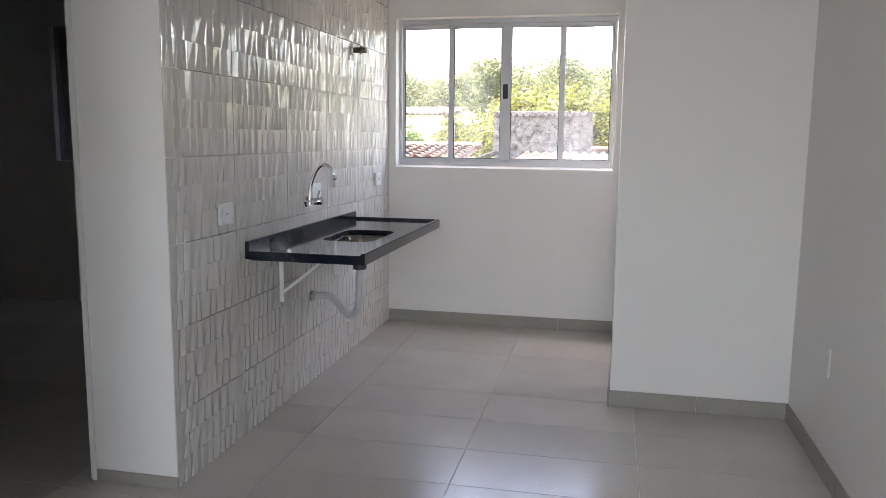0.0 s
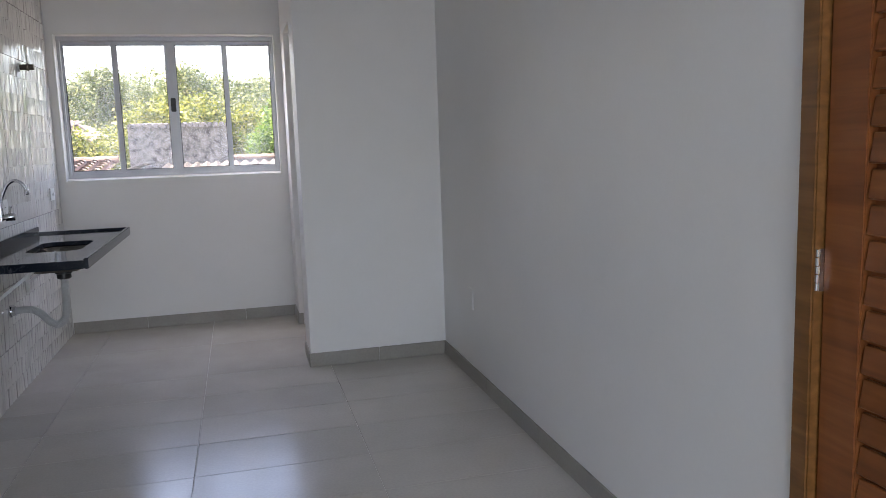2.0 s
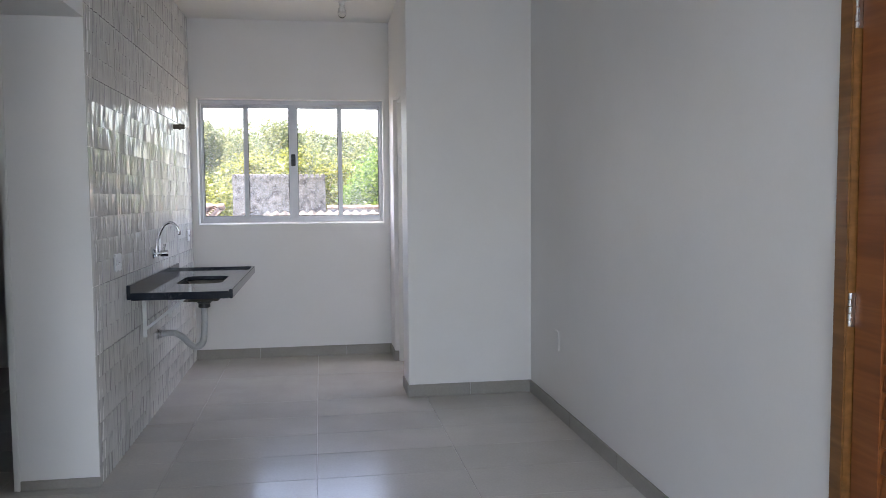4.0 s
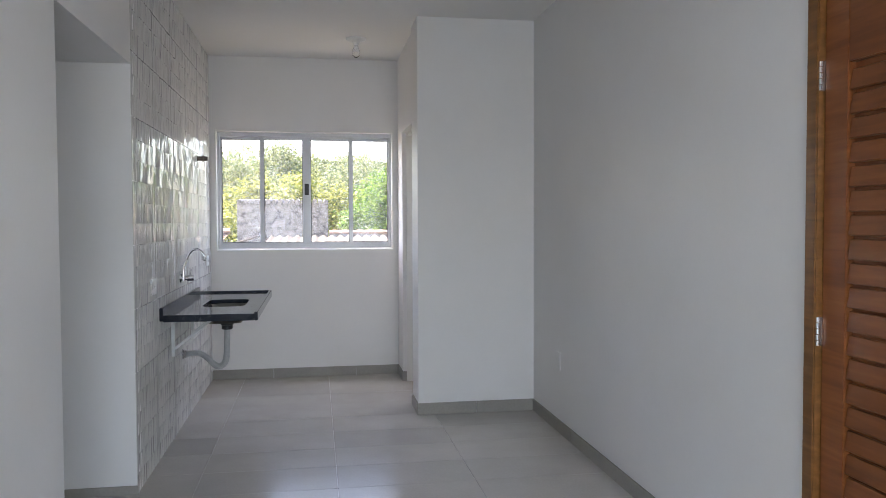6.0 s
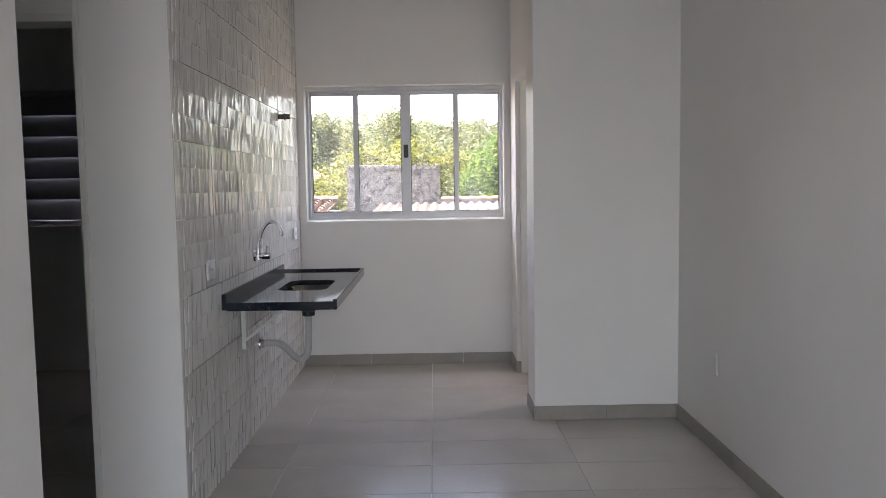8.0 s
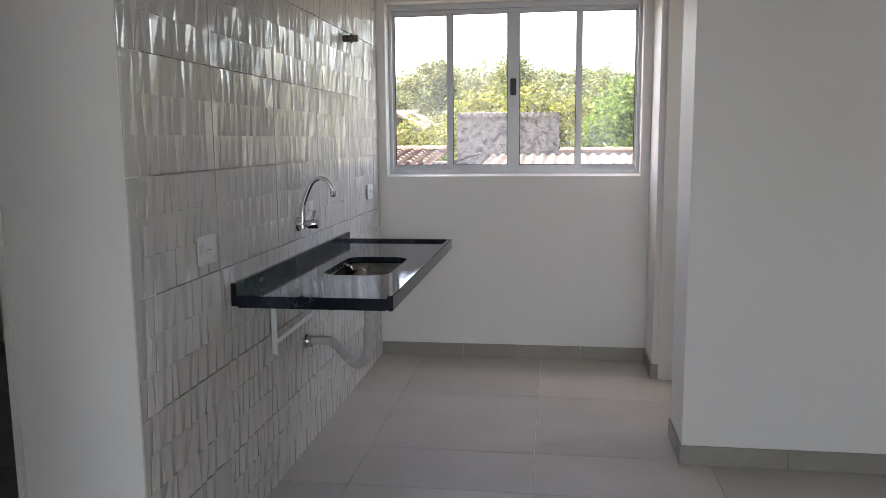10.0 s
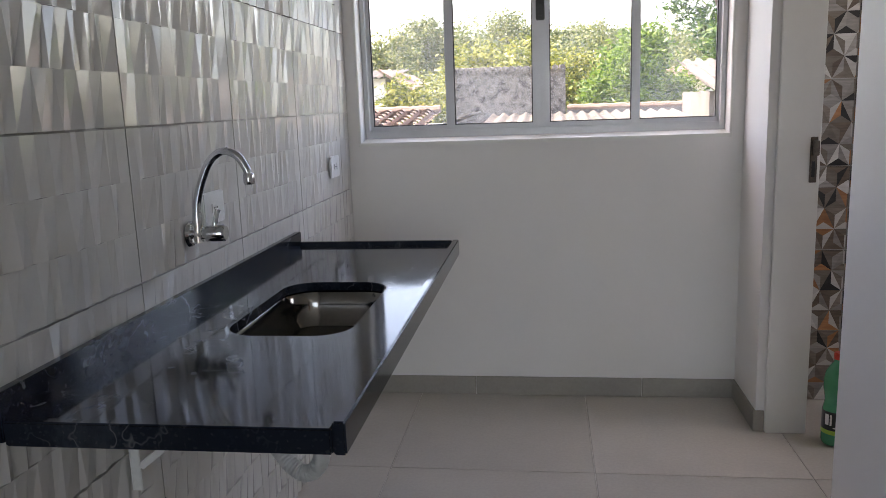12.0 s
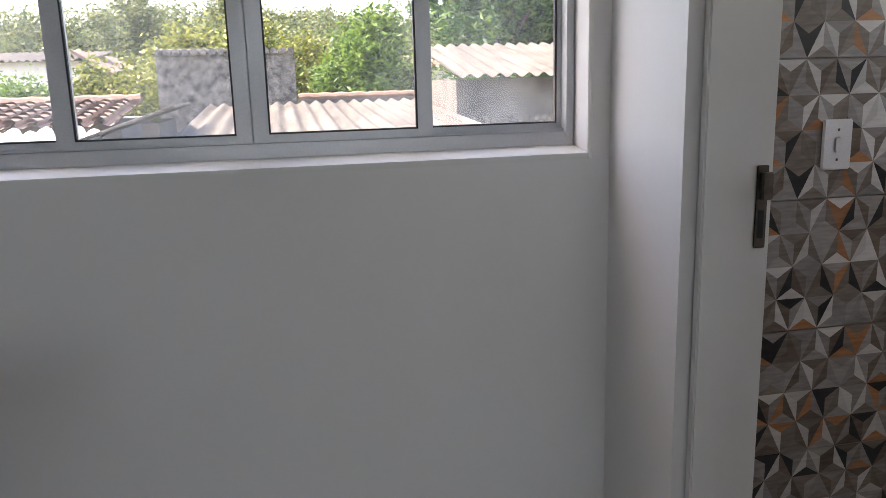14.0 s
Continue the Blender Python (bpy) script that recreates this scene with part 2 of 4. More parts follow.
leaf_mango = material("leaf_mango", build_leaf((0.015, 0.045, 0.014), (0.05, 0.12, 0.03), (0.16, 0.26, 0.06)))
leaf_yellow = material("leaf_yellow", build_leaf((0.045, 0.065, 0.014), (0.17, 0.20, 0.036), (0.36, 0.35, 0.07)))
leaf_bright = material("leaf_bright", build_leaf((0.03, 0.075, 0.013), (0.11, 0.20, 0.032), (0.24, 0.35, 0.07)))
leaf_far = material("leaf_far", build_leaf((0.05, 0.07, 0.032), (0.12, 0.155, 0.06), (0.26, 0.275, 0.10)))

# ---------------- mesh helpers ----------------


def box(bm, x0, x1, y0, y1, z0, z1):
    m = Matrix.Translation(((x0 + x1) / 2, (y0 + y1) / 2, (z0 + z1) / 2)) @ Matrix.Diagonal((x1 - x0, y1 - y0, z1 - z0, 1))
    return bmesh.ops.create_cube(bm, size=1.0, matrix=m)["verts"]


def soften(bm, width, segments=2):
    bmesh.ops.bevel(bm, geom=[e for e in bm.edges if e.is_manifold and e.calc_face_angle(0) > 0.5], offset=width, segments=segments, affect="EDGES", clamp_overlap=True)


def cyl(bm, p0, p1, r0, r1=None, seg=20, caps=True):
    p0, p1 = Vector(p0), Vector(p1)
    m = Matrix.Translation((p0 + p1) / 2) @ (p1 - p0).to_track_quat("Z", "Y").to_matrix().to_4x4()
    bmesh.ops.create_cone(bm, cap_ends=caps, segments=seg, radius1=r0, radius2=r0 if r1 is None else r1, depth=(p1 - p0).length, matrix=m)


def tube(bm, pts, radius, seg=14, caps=True):
    """A round tube along the points; radius is a number or one for each point."""
    pts = [Vector(p) for p in pts]
    rad = [radius] * len(pts) if isinstance(radius, (int, float)) else radius
    rings, side = [], None
    for i, p in enumerate(pts):
        d = (pts[min(i + 1, len(pts) - 1)] - pts[max(i - 1, 0)]).normalized()
        if side is None:
            side = d.orthogonal().normalized()
        side = (side - d * side.dot(d)).normalized()
        up = d.cross(side)
        rings.append([bm.verts.new(p + rad[i] * (math.cos(a) * side + math.sin(a) * up)) for a in (2 * math.pi * k / seg for k in range(seg))])
    for a, b in zip(rings, rings[1:]):
        for k in range(seg):
            bm.faces.new((a[k], a[(k + 1) % seg], b[(k + 1) % seg], b[k]))
    if caps:
        bm.faces.new(rings[0][::-1])
        bm.faces.new(rings[-1])


def lathe(bm, profile, centre, seg=28):
    """Turns (radius, height) pairs about an upright axis."""
    cx, cy, cz = centre
    rings = [[bm.verts.new((cx + r * math.cos(2 * math.pi * k / seg), cy + r * math.sin(2 * math.pi * k / seg), cz + z)) for k in range(seg)] for r, z in profile]
    for a, b in zip(rings, rings[1:]):
        for k in range(seg):
            bm.faces.new((a[k], a[(k + 1) % seg], b[(k + 1) % seg], b[k]))
    bm.faces.new(rings[0][::-1])
    bm.faces.new(rings[-1])


def spline(points, steps=8):
    """Smooth points through the given ones."""
    p = [Vector(q) for q in points]
    p = [2 * p[0] - p[1]] + p + [2 * p[-1] - p[-2]]
    out = []
    for i in range(1, len(p) - 2):
        for k in range(steps):
            t = k / steps
            out.append(0.5 * ((2 * p[i]) + (p[i + 1] - p[i - 1]) * t + (2 * p[i - 1] - 5 * p[i] + 4 * p[i + 1] - p[i + 2]) * t * t + (3 * p[i] - p[i - 1] - 3 * p[i + 1] + p[i + 2]) * t ** 3))
    return out + [p[-2]]


def part(name, bm, mat, parent=None, label="", smooth=False):
    me = bpy.data.meshes.new(name)
    bmesh.ops.recalc_face_normals(bm, faces=bm.faces)
    bm.to_mesh(me)
    bm.free()
    for m in (mat if isinstance(mat, (list, tuple)) else [mat]):
        me.materials.append(m)
    if smooth:
        me.shade_smooth()
        me.set_sharp_from_angle(angle=radians(40))
    ob = new(name, me)
    if parent is not None:
        ob.parent = parent
        ob.matrix_parent_inverse = parent.matrix_world.inverted()
    if label:
        ob["label"] = label
    return ob


def thing(name, place, label, category, group="", kind=""):
    ob = new(name)
    ob.matrix_world = pose(*place)
    ob.empty_display_size = 0.05
    tagged(ob, label, category, group, kind)
    bpy.context.view_layer.update()
    return ob


def boxes(*lists):
    bm = bmesh.new()
    for b in lists:
        box(bm, *b)
    return bm


def bevelled(width, *lists, segments=2):
    bm = boxes(*lists)
    soften(bm, width, segments)
    return bm


def setting(name, bm, mat, label, category):
    return tagged(part(name, bm, mat), label, category, kind="structure")

# ---------------- the plan ----------------
WEST, EAST, NORTH, SOUTH, TOP = -1.532, 0.88, 5.75, -3.0, 2.76
HALL0, HALL1, HALL_TOP = 1.80, 2.92, 2.125
BATH_W, BATH_S = 0.05, 4.25
WIN = (-1.48, 0.018, 1.107, 2.127)
BED = (-4.23, -3.03, 1.107, 2.127)
FAR_W, FAR_E = -4.9, 1.7

# ---------------- structure ----------------
setting("floor", boxes((FAR_W - 0.15, FAR_E + 0.15, SOUTH - 0.15, NORTH + 0.15, -0.2, -0.004)), grout,
        "beige cement grout bed under the porcelain floor tiles", "floor")
setting("ceiling", boxes((FAR_W - 0.15, FAR_E + 0.15, SOUTH - 0.15, NORTH + 0.15, TOP, TOP + 0.15)), ceiling_paint,
        "flat white painted plaster ceiling", "ceiling")


def cut_wall(bm, axis, p0, p1, a0, a1, z0, z1, holes):
    """A wall between p0 and p1 in depth, from a0 to a1 along it, with holes (a, b, low, high) in order."""
    def piece(u, v, lo, hi):
        if v - u > 1e-4 and hi - lo > 1e-4:
            box(bm, *((u, v, p0, p1) if axis == "x" else (p0, p1, u, v)), lo, hi)
    at = a0
    for a, b, lo, hi in holes:
        piece(at, a, z0, z1)
        piece(a, b, z0, lo)
        piece(a, b, hi, z1)
        at = b
    piece(at, a1, z0, z1)


bm = bmesh.new()
cut_wall(bm, "x", NORTH, NORTH + 0.15, FAR_W - 0.15, FAR_E + 0.15, -3.2, TOP + 0.4,
         [(BED[0], BED[1], BED[2], BED[3]), (WIN[0], WIN[1], WIN[2], WIN[3])])
setting("wall_north", bm, paint, "off-white painted outer wall with the kitchen window", "wall")
bm = bmesh.new()
cut_wall(bm, "y", WEST - 0.15, WEST, SOUTH, HALL1, 0, TOP, [(HALL0, HALL1, 0, HALL_TOP)])
setting("wall_west", bm, paint, "off-white painted wall with the opening to the hall", "wall")
setting("wall_west_kitchen", boxes((WEST - 0.15, WEST - 0.012, HALL1 + 0.12, NORTH, 0, TOP)), paint,
        "kitchen partition wall behind the relief tiles", "wall")
bm = bmesh.new()
cut_wall(bm, "x", HALL1, HALL1 + 0.12, FAR_W, WEST - 0.004, 0, TOP, [(-2.70, -1.877, 0, 2.045)])
setting("wall_hall_north", bm, paint, "off-white painted wall with the dark bedroom doorway", "wall")
setting("wall_hall_south", boxes((-3.4, WEST - 0.15, HALL0 - 0.12, HALL0, 0, TOP)), paint, "off-white painted wall of the hall", "wall")
setting("wall_hall_west", boxes((-3.4, -3.28, HALL0, HALL1, 0, TOP)), paint, "off-white painted end wall of the hall", "wall")
setting("ceiling_hall", boxes((-3.28, WEST - 0.15, HALL0, HALL1, HALL_TOP + 0.001, HALL_TOP + 0.1)), ceiling_paint, "low white plaster ceiling of the hall", "ceiling")
setting("wall_bedroom_west", boxes((FAR_W - 0.15, FAR_W, HALL1, NORTH, 0, TOP)), paint, "dim off-white painted bedroom wall", "wall")
bm = bmesh.new()
cut_wall(bm, "y", EAST, EAST + 0.14, SOUTH, BATH_S, 0, TOP, [(0.22, 1.116, 0, 2.13)])
setting("wall_east", bm, paint, "off-white painted wall beside the wooden entrance door", "wall")
setting("wall_bathroom_south", boxes((BATH_W, FAR_E, BATH_S, BATH_S + 0.14, 0, TOP)), paint, "off-white painted wall that juts out beside the kitchen", "wall")
bm = boxes((BATH_W, BATH_W + 0.17, BATH_S + 0.14, 4.565, 0, TOP), (BATH_W + 0.022, BATH_W + 0.17, 5.415, NORTH, 0, TOP), (BATH_W + 0.020, BATH_W + 0.17, 4.565, 5.415, 2.09, TOP))
setting("wall_bathroom_west", bm, paint, "off-white painted wall with the bathroom doorway", "wall")
# unseen side; the opening is added only to let more light in
bm = bmesh.new()
cut_wall(bm, "y", FAR_E, FAR_E + 0.15, BATH_S, NORTH, 0, TOP, [(4.75, 5.45, 1.4, 2.2)])
setting("wall_bathroom_east", bm, paint, "off-white bathroom wall", "wall")
bm = bmesh.new()
cut_wall(bm, "x", SOUTH - 0.15, SOUTH, WEST - 0.15, EAST + 0.14, 0, TOP, [(-1.3, 0.7, 0.1, 2.4)])
setting("wall_south", bm, paint, "off-white painted wall with a wide glazed opening", "wall")

# out-of-view slab, added to keep the sun out of the south opening
setting("eave", boxes((-3.5, 2.5, SOUTH - 1.9, SOUTH - 0.15, TOP, TOP + 0.15)), ceiling_paint, "unseen slab added to block sun at the south opening", "eave")

# skirting in lengths
for x0, x1, y0, y1 in [
        (WEST + 0.004, -1.02, NORTH - 0.01, NORTH), (-1.018, -0.31, NORTH - 0.01, NORTH), (-0.308, BATH_W + 0.012, NORTH - 0.01, NORTH),
        (BATH_W + 0.012, BATH_W + 0.022, 5.416, NORTH), (BATH_W + 0.012, BATH_W + 0.052, 5.405, 5.415), (BATH_W - 0.01, BATH_W, BATH_S - 0.01, 4.56),
        (BATH_W, 0.46, BATH_S - 0.01, BATH_S), (0.462, EAST - 0.01, BATH_S - 0.01, BATH_S),
        (EAST - 0.01, EAST, 3.40, BATH_S), (EAST - 0.01, EAST, 2.69, 3.398), (EAST - 0.01, EAST, 1.98, 2.688), (EAST - 0.01, EAST, 1.130, 1.978),
        (EAST - 0.01, EAST, SOUTH, 0.2), (WEST, WEST + 0.01, SOUTH, HALL0), (-1.873, WEST + 0.004, HALL1 - 0.01, HALL1)]:
    setting("baseboard", bevelled(0.002, (x0, x1, y0, y1, 0, 0.046 if x0 == -1.873 else 0.082), segments=1), skirting, "grey-beige porcelain skirting along the wall", "baseboard")


# ---------------- kitchen window ----------------
def kitchen_window():
    x0, x1, z0, z1 = WIN
    w = tagged(new("window_1"), "grey aluminium sliding window with four dusty panes", "window", kind="structure")
    bm = boxes((x0, x1, 5.840, 5.90, z0 + 0.008, z0 + 0.046), (x0, x1, 5.832, 5.90, z1 - 0.034, z1 - 0.002),
               (x0 + 0.002, x0 + 0.020, 5.832, 5.90, z0 + 0.034, z1 - 0.034), (x1 - 0.020, x1 - 0.002, 5.832, 5.90, z0 + 0.034, z1 - 0.034))
    part("window_frame", bm, aluminium, w)
    part("window_track", bevelled(0.002, (x0 + 0.02, x1 - 0.02, 5.846, 5.850, z0 + 0.046, z0 + 0.054), (x0 + 0.02, x1 - 0.02, 5.868, 5.872, z0 + 0.046, z0 + 0.054)), aluminium, w)
    for a, b, y, left, right in ((-1.46, -1.088, 5.878, 0.012, 0.034), (-1.125, -0.722, 5.856, 0.036, 0.036),
                                 (-0.724, -0.320, 5.856, 0.036, 0.034), (-0.352, -0.002, 5.878, 0.028, 0.010)):
        lo, hi = z0 + 0.047, z1 - 0.036
        y0, y1 = y - 0.010, y + 0.010
        bm = boxes((a, b, y0, y1, lo, lo + 0.018), (a, b, y0, y1, hi - 0.024, hi), (a, a + left, y0, y1, lo + 0.018, hi - 0.024), (b - right, b, y0, y1, lo + 0.018, hi - 0.024))
        sash = part("sash", bm, aluminium, w)
        g = 0.004
        bm = boxes((a + left, b - right, y - 0.006, y + 0.006, lo + 0.018, lo + 0.018 + g), (a + left, b - right, y - 0.006, y + 0.006, hi - 0.024 - g, hi - 0.024),
                   (a + left, a + left + g, y - 0.006, y + 0.006, lo + 0.022, hi - 0.028), (b - right - g, b - right, y - 0.006, y + 0.006, lo + 0.022, hi - 0.028))
        part("gasket", bm, gasket, sash)
        pane = part("pane", boxes((a + left + g, b - right - g, y - 0.002, y + 0.002, lo + 0.022, hi - 0.028)), glass, sash)
        pane.visible_shadow = False
    latch = part("latch", bevelled(0.004, (-0.742, -0.706, 5.838, 5.8455, 1.585, 1.685)), black_plastic, w, "black plastic latch with two finger recesses")
    part("latch_button", bevelled(0.003, (-0.735, -0.713, 5.834, 5.8378, 1.645, 1.672), (-0.735, -0.713, 5.834, 5.8378, 1.600, 1.627)), gasket, latch)
    part("plaster_edge", bevelled(0.002, (x0 - 0.010, x0 - 0.0005, NORTH - 0.004, NORTH - 0.0005, z0 - 0.012, z1 + 0.010), (x1 + 0.0005, x1 + 0.010, NORTH - 0.004, NORTH - 0.0005, z0 - 0.012, z1 + 0.010), (x0 - 0.0005, x1 + 0.0005, NORTH - 0.004, NORTH - 0.0005, z1 + 0.0005, z1 + 0.010), segments=1), gloss_paint, w, "thin white plaster edge")
    bm = bmesh.new()
    ends = [[bm.verts.new((x, y, z)) for y, z in ((NORTH - 0.006, z0 - 0.012), (NORTH - 0.006, z0 + 0.002), (NORTH - 0.001, z0 + 0.004), (5.839, z0 + 0.014), (5.839, z0 + 0.001), (NORTH - 0.001, z0 + 0.001), (NORTH - 0.001, z0 - 0.012))] for x in (x0 + 0.001, x1 - 0.001)]
    for k in range(7):
        bm.faces.new((ends[0][k], ends[0][(k + 1) % 7], ends[1][(k + 1) % 7], ends[1][k]))
    bm.faces.new(ends[0])
    bm.faces.new(ends[1])
    part("window_sill", bm, gloss_paint, w, "sloping white plaster sill")


kitchen_window()


def bedroom_window():
    x0, x1, z0, z1 = BED
    w = tagged(new("window_2"), "closed louvred metal shutter window in the dark bedroom", "window", kind="structure")
    bm = boxes((x0, x1, 5.80, 5.88, z0, z0 + 0.04), (x0, x1, 5.80, 5.88, z1 - 0.04, z1), (x0, x0 + 0.04, 5.80, 5.88, z0 + 0.04, z1 - 0.04), (x1 - 0.04, x1, 5.80, 5.88, z0 + 0.04, z1 - 0.04))
    part("window_frame", bm, shutter_metal, w)
    for a, b in ((x0 + 0.04, -3.699), (-3.685, x1 - 0.04)):
        part("shutter_stile", boxes((a, a + 0.05, 5.82, 5.85, z0 + 0.04, z1 - 0.04), (b - 0.05, b, 5.82, 5.85, z0 + 0.04, z1 - 0.04)), shutter_metal, w)
        k, z = 0, z0 + 0.05
        while z < z1 - 0.15:
            bm = bmesh.new()
            vs = box(bm, a + 0.05, b - 0.05, 5.828, 5.834, z - 0.010, z + 0.168)
            bmesh.ops.rotate(bm, verts=vs, cent=(0, 5.831, z + 0.075), matrix=Matrix.Rotation(radians(-10), 3, "X"))
            part("slat", bm, shutter_metal, w)
            z += 0.159


bedroom_window()


def back_window():
    w = tagged(new("window_3"), "wide plain framed opening that lets daylight in", "window", kind="structure")
    part("window_frame", boxes((-1.3, 0.7, -3.12, -3.06, 0.1, 0.15), (-1.3, 0.7, -3.12, -3.06, 2.35, 2.4), (-1.3, -1.25, -3.12, -3.06, 0.15, 2.35), (0.65, 0.7, -3.12, -3.06, 0.15, 2.35), (-0.325, -0.275, -3.12, -3.06, 0.15, 2.35)), aluminium, w)


back_window()


# ---------------- doors ----------------
def bedroom_doorway():
    d = tagged(new("door_1"), "white painted door lining of the bedroom doorway", "door frame", kind="structure")
    part("casing", bevelled(0.003, (-1.891, -1.874, HALL1 - 0.013, HALL1 - 0.001, 0, 2.095), (-2.750, -2.695, HALL1 - 0.012, HALL1 - 0.001, 0, 2.095), (-2.695, -1.892, HALL1 - 0.012, HALL1 - 0.001, 2.04, 2.095)), gloss_paint, d)
    part("jamb", boxes((-1.903, -1.879, HALL1 - 0.001, HALL1 + 0.13, 0, 2.015), (-2.698, -2.670, HALL1 - 0.001, HALL1 + 0.13, 0, 2.015), (-2.698, -1.879, HALL1 - 0.001, HALL1 + 0.13, 2.015, 2.043)), gloss_paint, d)


def bathroom_doorway():
    d = tagged(new("door_2"), "white painted bathroom door lining with a dark strike plate", "door frame", kind="structure")
    xa, xb = BATH_W + 0.041, BATH_W + 0.198
    part("jamb", bevelled(0.003, (xa + 0.012, xb, 5.392, 5.414, 0, 2.065)), gloss_paint, d)
    part("jamb", bevelled(0.003, (xa + 0.012, xb, 4.566, 4.588, 0, 2.065)), gloss_paint, d)
    part("head", bevelled(0.003, (xa + 0.012, xb, 4.566, 5.414, 2.066, 2.088)), gloss_paint, d)
    plate = part("strike_plate", bevelled(0.0015, (0.212, 0.237, 5.3885, 5.3915, 0.945, 1.105)), lock_metal, d, "dark metal strike plate")
    part("keep", bevelled(0.002, (0.218, 0.240, 5.376, 5.388, 1.040, 1.092)), lock_metal, plate)
    part("bolt_hole", bevelled(0.002, (0.218, 0.230, 5.3868, 5.3882, 0.965, 1.02)), black_plastic, plate)


bedroom_doorway()
bathroom_doorway()


def entrance_door():
    y0, y1 = 0.22, 1.116
    d = tagged(new("door_3"), "varnished reddish cedar entrance door with horizontal slats", "door", kind="structure")
    fr = EAST - 0.018
    part("frame_post", bevelled(0.004, (fr, EAST + 0.12, y1 - 0.042, y1 + 0.012, 0, 2.16)), frame_wood, d)
    part("frame_post", bevelled(0.004, (fr, EAST + 0.12, y0 - 0.012, y0 + 0.042, 0, 2.16)), frame_wood, d)
    part("frame_head", bevelled(0.004, (fr, EAST + 0.12, y0 + 0.043, y1 - 0.043, 2.105, 2.16)), frame_wood, d)
    a, b, f = y0 + 0.046, y1 - 0.046, EAST + 0.005
    top, low = 1.81, 0.20
    part("stile", bevelled(0.003, (f, f + 0.035, b - 0.105, b, 0.008, 2.10)), wood, d)
    part("stile", bevelled(0.003, (f, f + 0.035, a, a + 0.095, 0.008, 2.10)), wood, d)
    part("rail", bevelled(0.003, (f, f + 0.035, a + 0.096, b - 0.106, top, 2.10)), wood, d)
    part("rail", bevelled(0.003, (f, f + 0.035, a + 0.096, b - 0.106, 0.008, low)), wood, d)
    part("backing", boxes((f + 0.024, f + 0.030, a + 0.096, b - 0.106, low, top)), wood, d)
    pitch = 0.0705
    n = int((top - low) / pitch)
    me = None
    for k in range(n):
        z = top - 0.010 - (k + 1) * pitch
        if me is None:
            bm = bmesh.new()
            vs = box(bm, -0.007, 0.007, a + 0.097, b - 0.107, 0.0, pitch - 0.010)
            soften(bm, 0.003, 1)
            bmesh.ops.rotate(bm, verts=bm.verts, cent=(0, 0, 0), matrix=Matrix.Rotation(radians(9), 3, "Y"))
            ob = part("slat", bm, wood, d)
            me = ob.data
        else:
            ob = new("slat", me)
            ob.parent = d
        ob.location = (f + 0.008, 0, z)
    for z in (1.79, 1.01, 0.24):
        bm = bmesh.new()
        for k in range(5):
            cyl(bm, (fr + 0.010, b + 0.003, z - 0.045 + k * 0.018 + 0.001), (fr + 0.010, b + 0.003, z - 0.045 + (k + 1) * 0.018 - 0.001), 0.0046 + 0.0008 * (k % 2), seg=12)
        box(bm, fr + 0.012, fr + 0.0235, b - 0.002, b + 0.003, z - 0.045, z + 0.045)
        part("hinge", bm, chrome, d, "small steel butt hinge")


entrance_door()


# ---------------- kitchen sink ----------------
def rounded(x0, x1, y0, y1, r, n=7):
    out = []
    for cx, cy, a0 in ((x1 - r, y1 - r, 0), (x0 + r, y1 - r, 90), (x0 + r, y0 + r, 180), (x1 - r, y0 + r, 270)):
        out += [(cx + r * math.cos(radians(a0 + 90 * k / n)), cy + r * math.sin(radians(a0 + 90 * k / n))) for k in range(n + 1)]
    return out


def countertop():
    x0, x1, y0, y1, z = WEST + 0.002, -0.985, 3.505, 4.96, 0.818
    t = thing("sink_countertop", (x0, y0, 0.79), "black granite sink worktop with dusty smears, fixed to the tiled wall", "worktop")
    hole = rounded(-1.366, -1.100, 3.952, 4.422, 0.075)
    bm = bmesh.new()
    outer = [(x0 + 0.004, y0 + 0.004), (x1 - 0.004, y0 + 0.004), (x1 - 0.004, y1 - 0.004), (x0 + 0.004, y1 - 0.004)]
    for zz in (z, z - 0.022):
        ring = [bm.verts.new((x, y, zz)) for x, y in outer]
        inner = [bm.verts.new((x, y, zz)) for x, y in hole]
        edges = [bm.edges.new((r[k], r[(k + 1) % len(r)])) for r in (ring, inner) for k in range(len(r))]
        bmesh.ops.triangle_fill(bm, use_beauty=True, use_dissolve=False, edges=edges)
        if zz == z:
            up = (ring, inner)
        else:
            for p, q in zip(up, (ring, inner)):
                for k in range(len(p)):
                    bm.faces.new((p[k], p[(k + 1) % len(p)], q[(k + 1) % len(q)], q[k]))
    part("slab", bm, granite, t)
    part("front_apron", bevelled(0.003, (x1 - 0.020, x1, y0 + 0.001, y1 - 0.001, 0.781, z + 0.014)), granite, t, "polished raised granite edge")
    part("end_apron", bevelled(0.003, (x0 + 0.02, x1 - 0.0205, y0 - 0.0005, y0 + 0.019, 0.782, z + 0.004)), granite, t)
    part("end_apron", bevelled(0.003, (x0 + 0.02, x1 - 0.0205, y1 - 0.019, y1 + 0.0005, 0.782, z + 0.013)), granite, t)
    part("upstand", bevelled(0.0025, (x0, x0 + 0.0195, y0 - 0.001, y1 + 0.001, 0.787, 0.864)), granite, t, "black granite upstand against the tiles")


countertop()


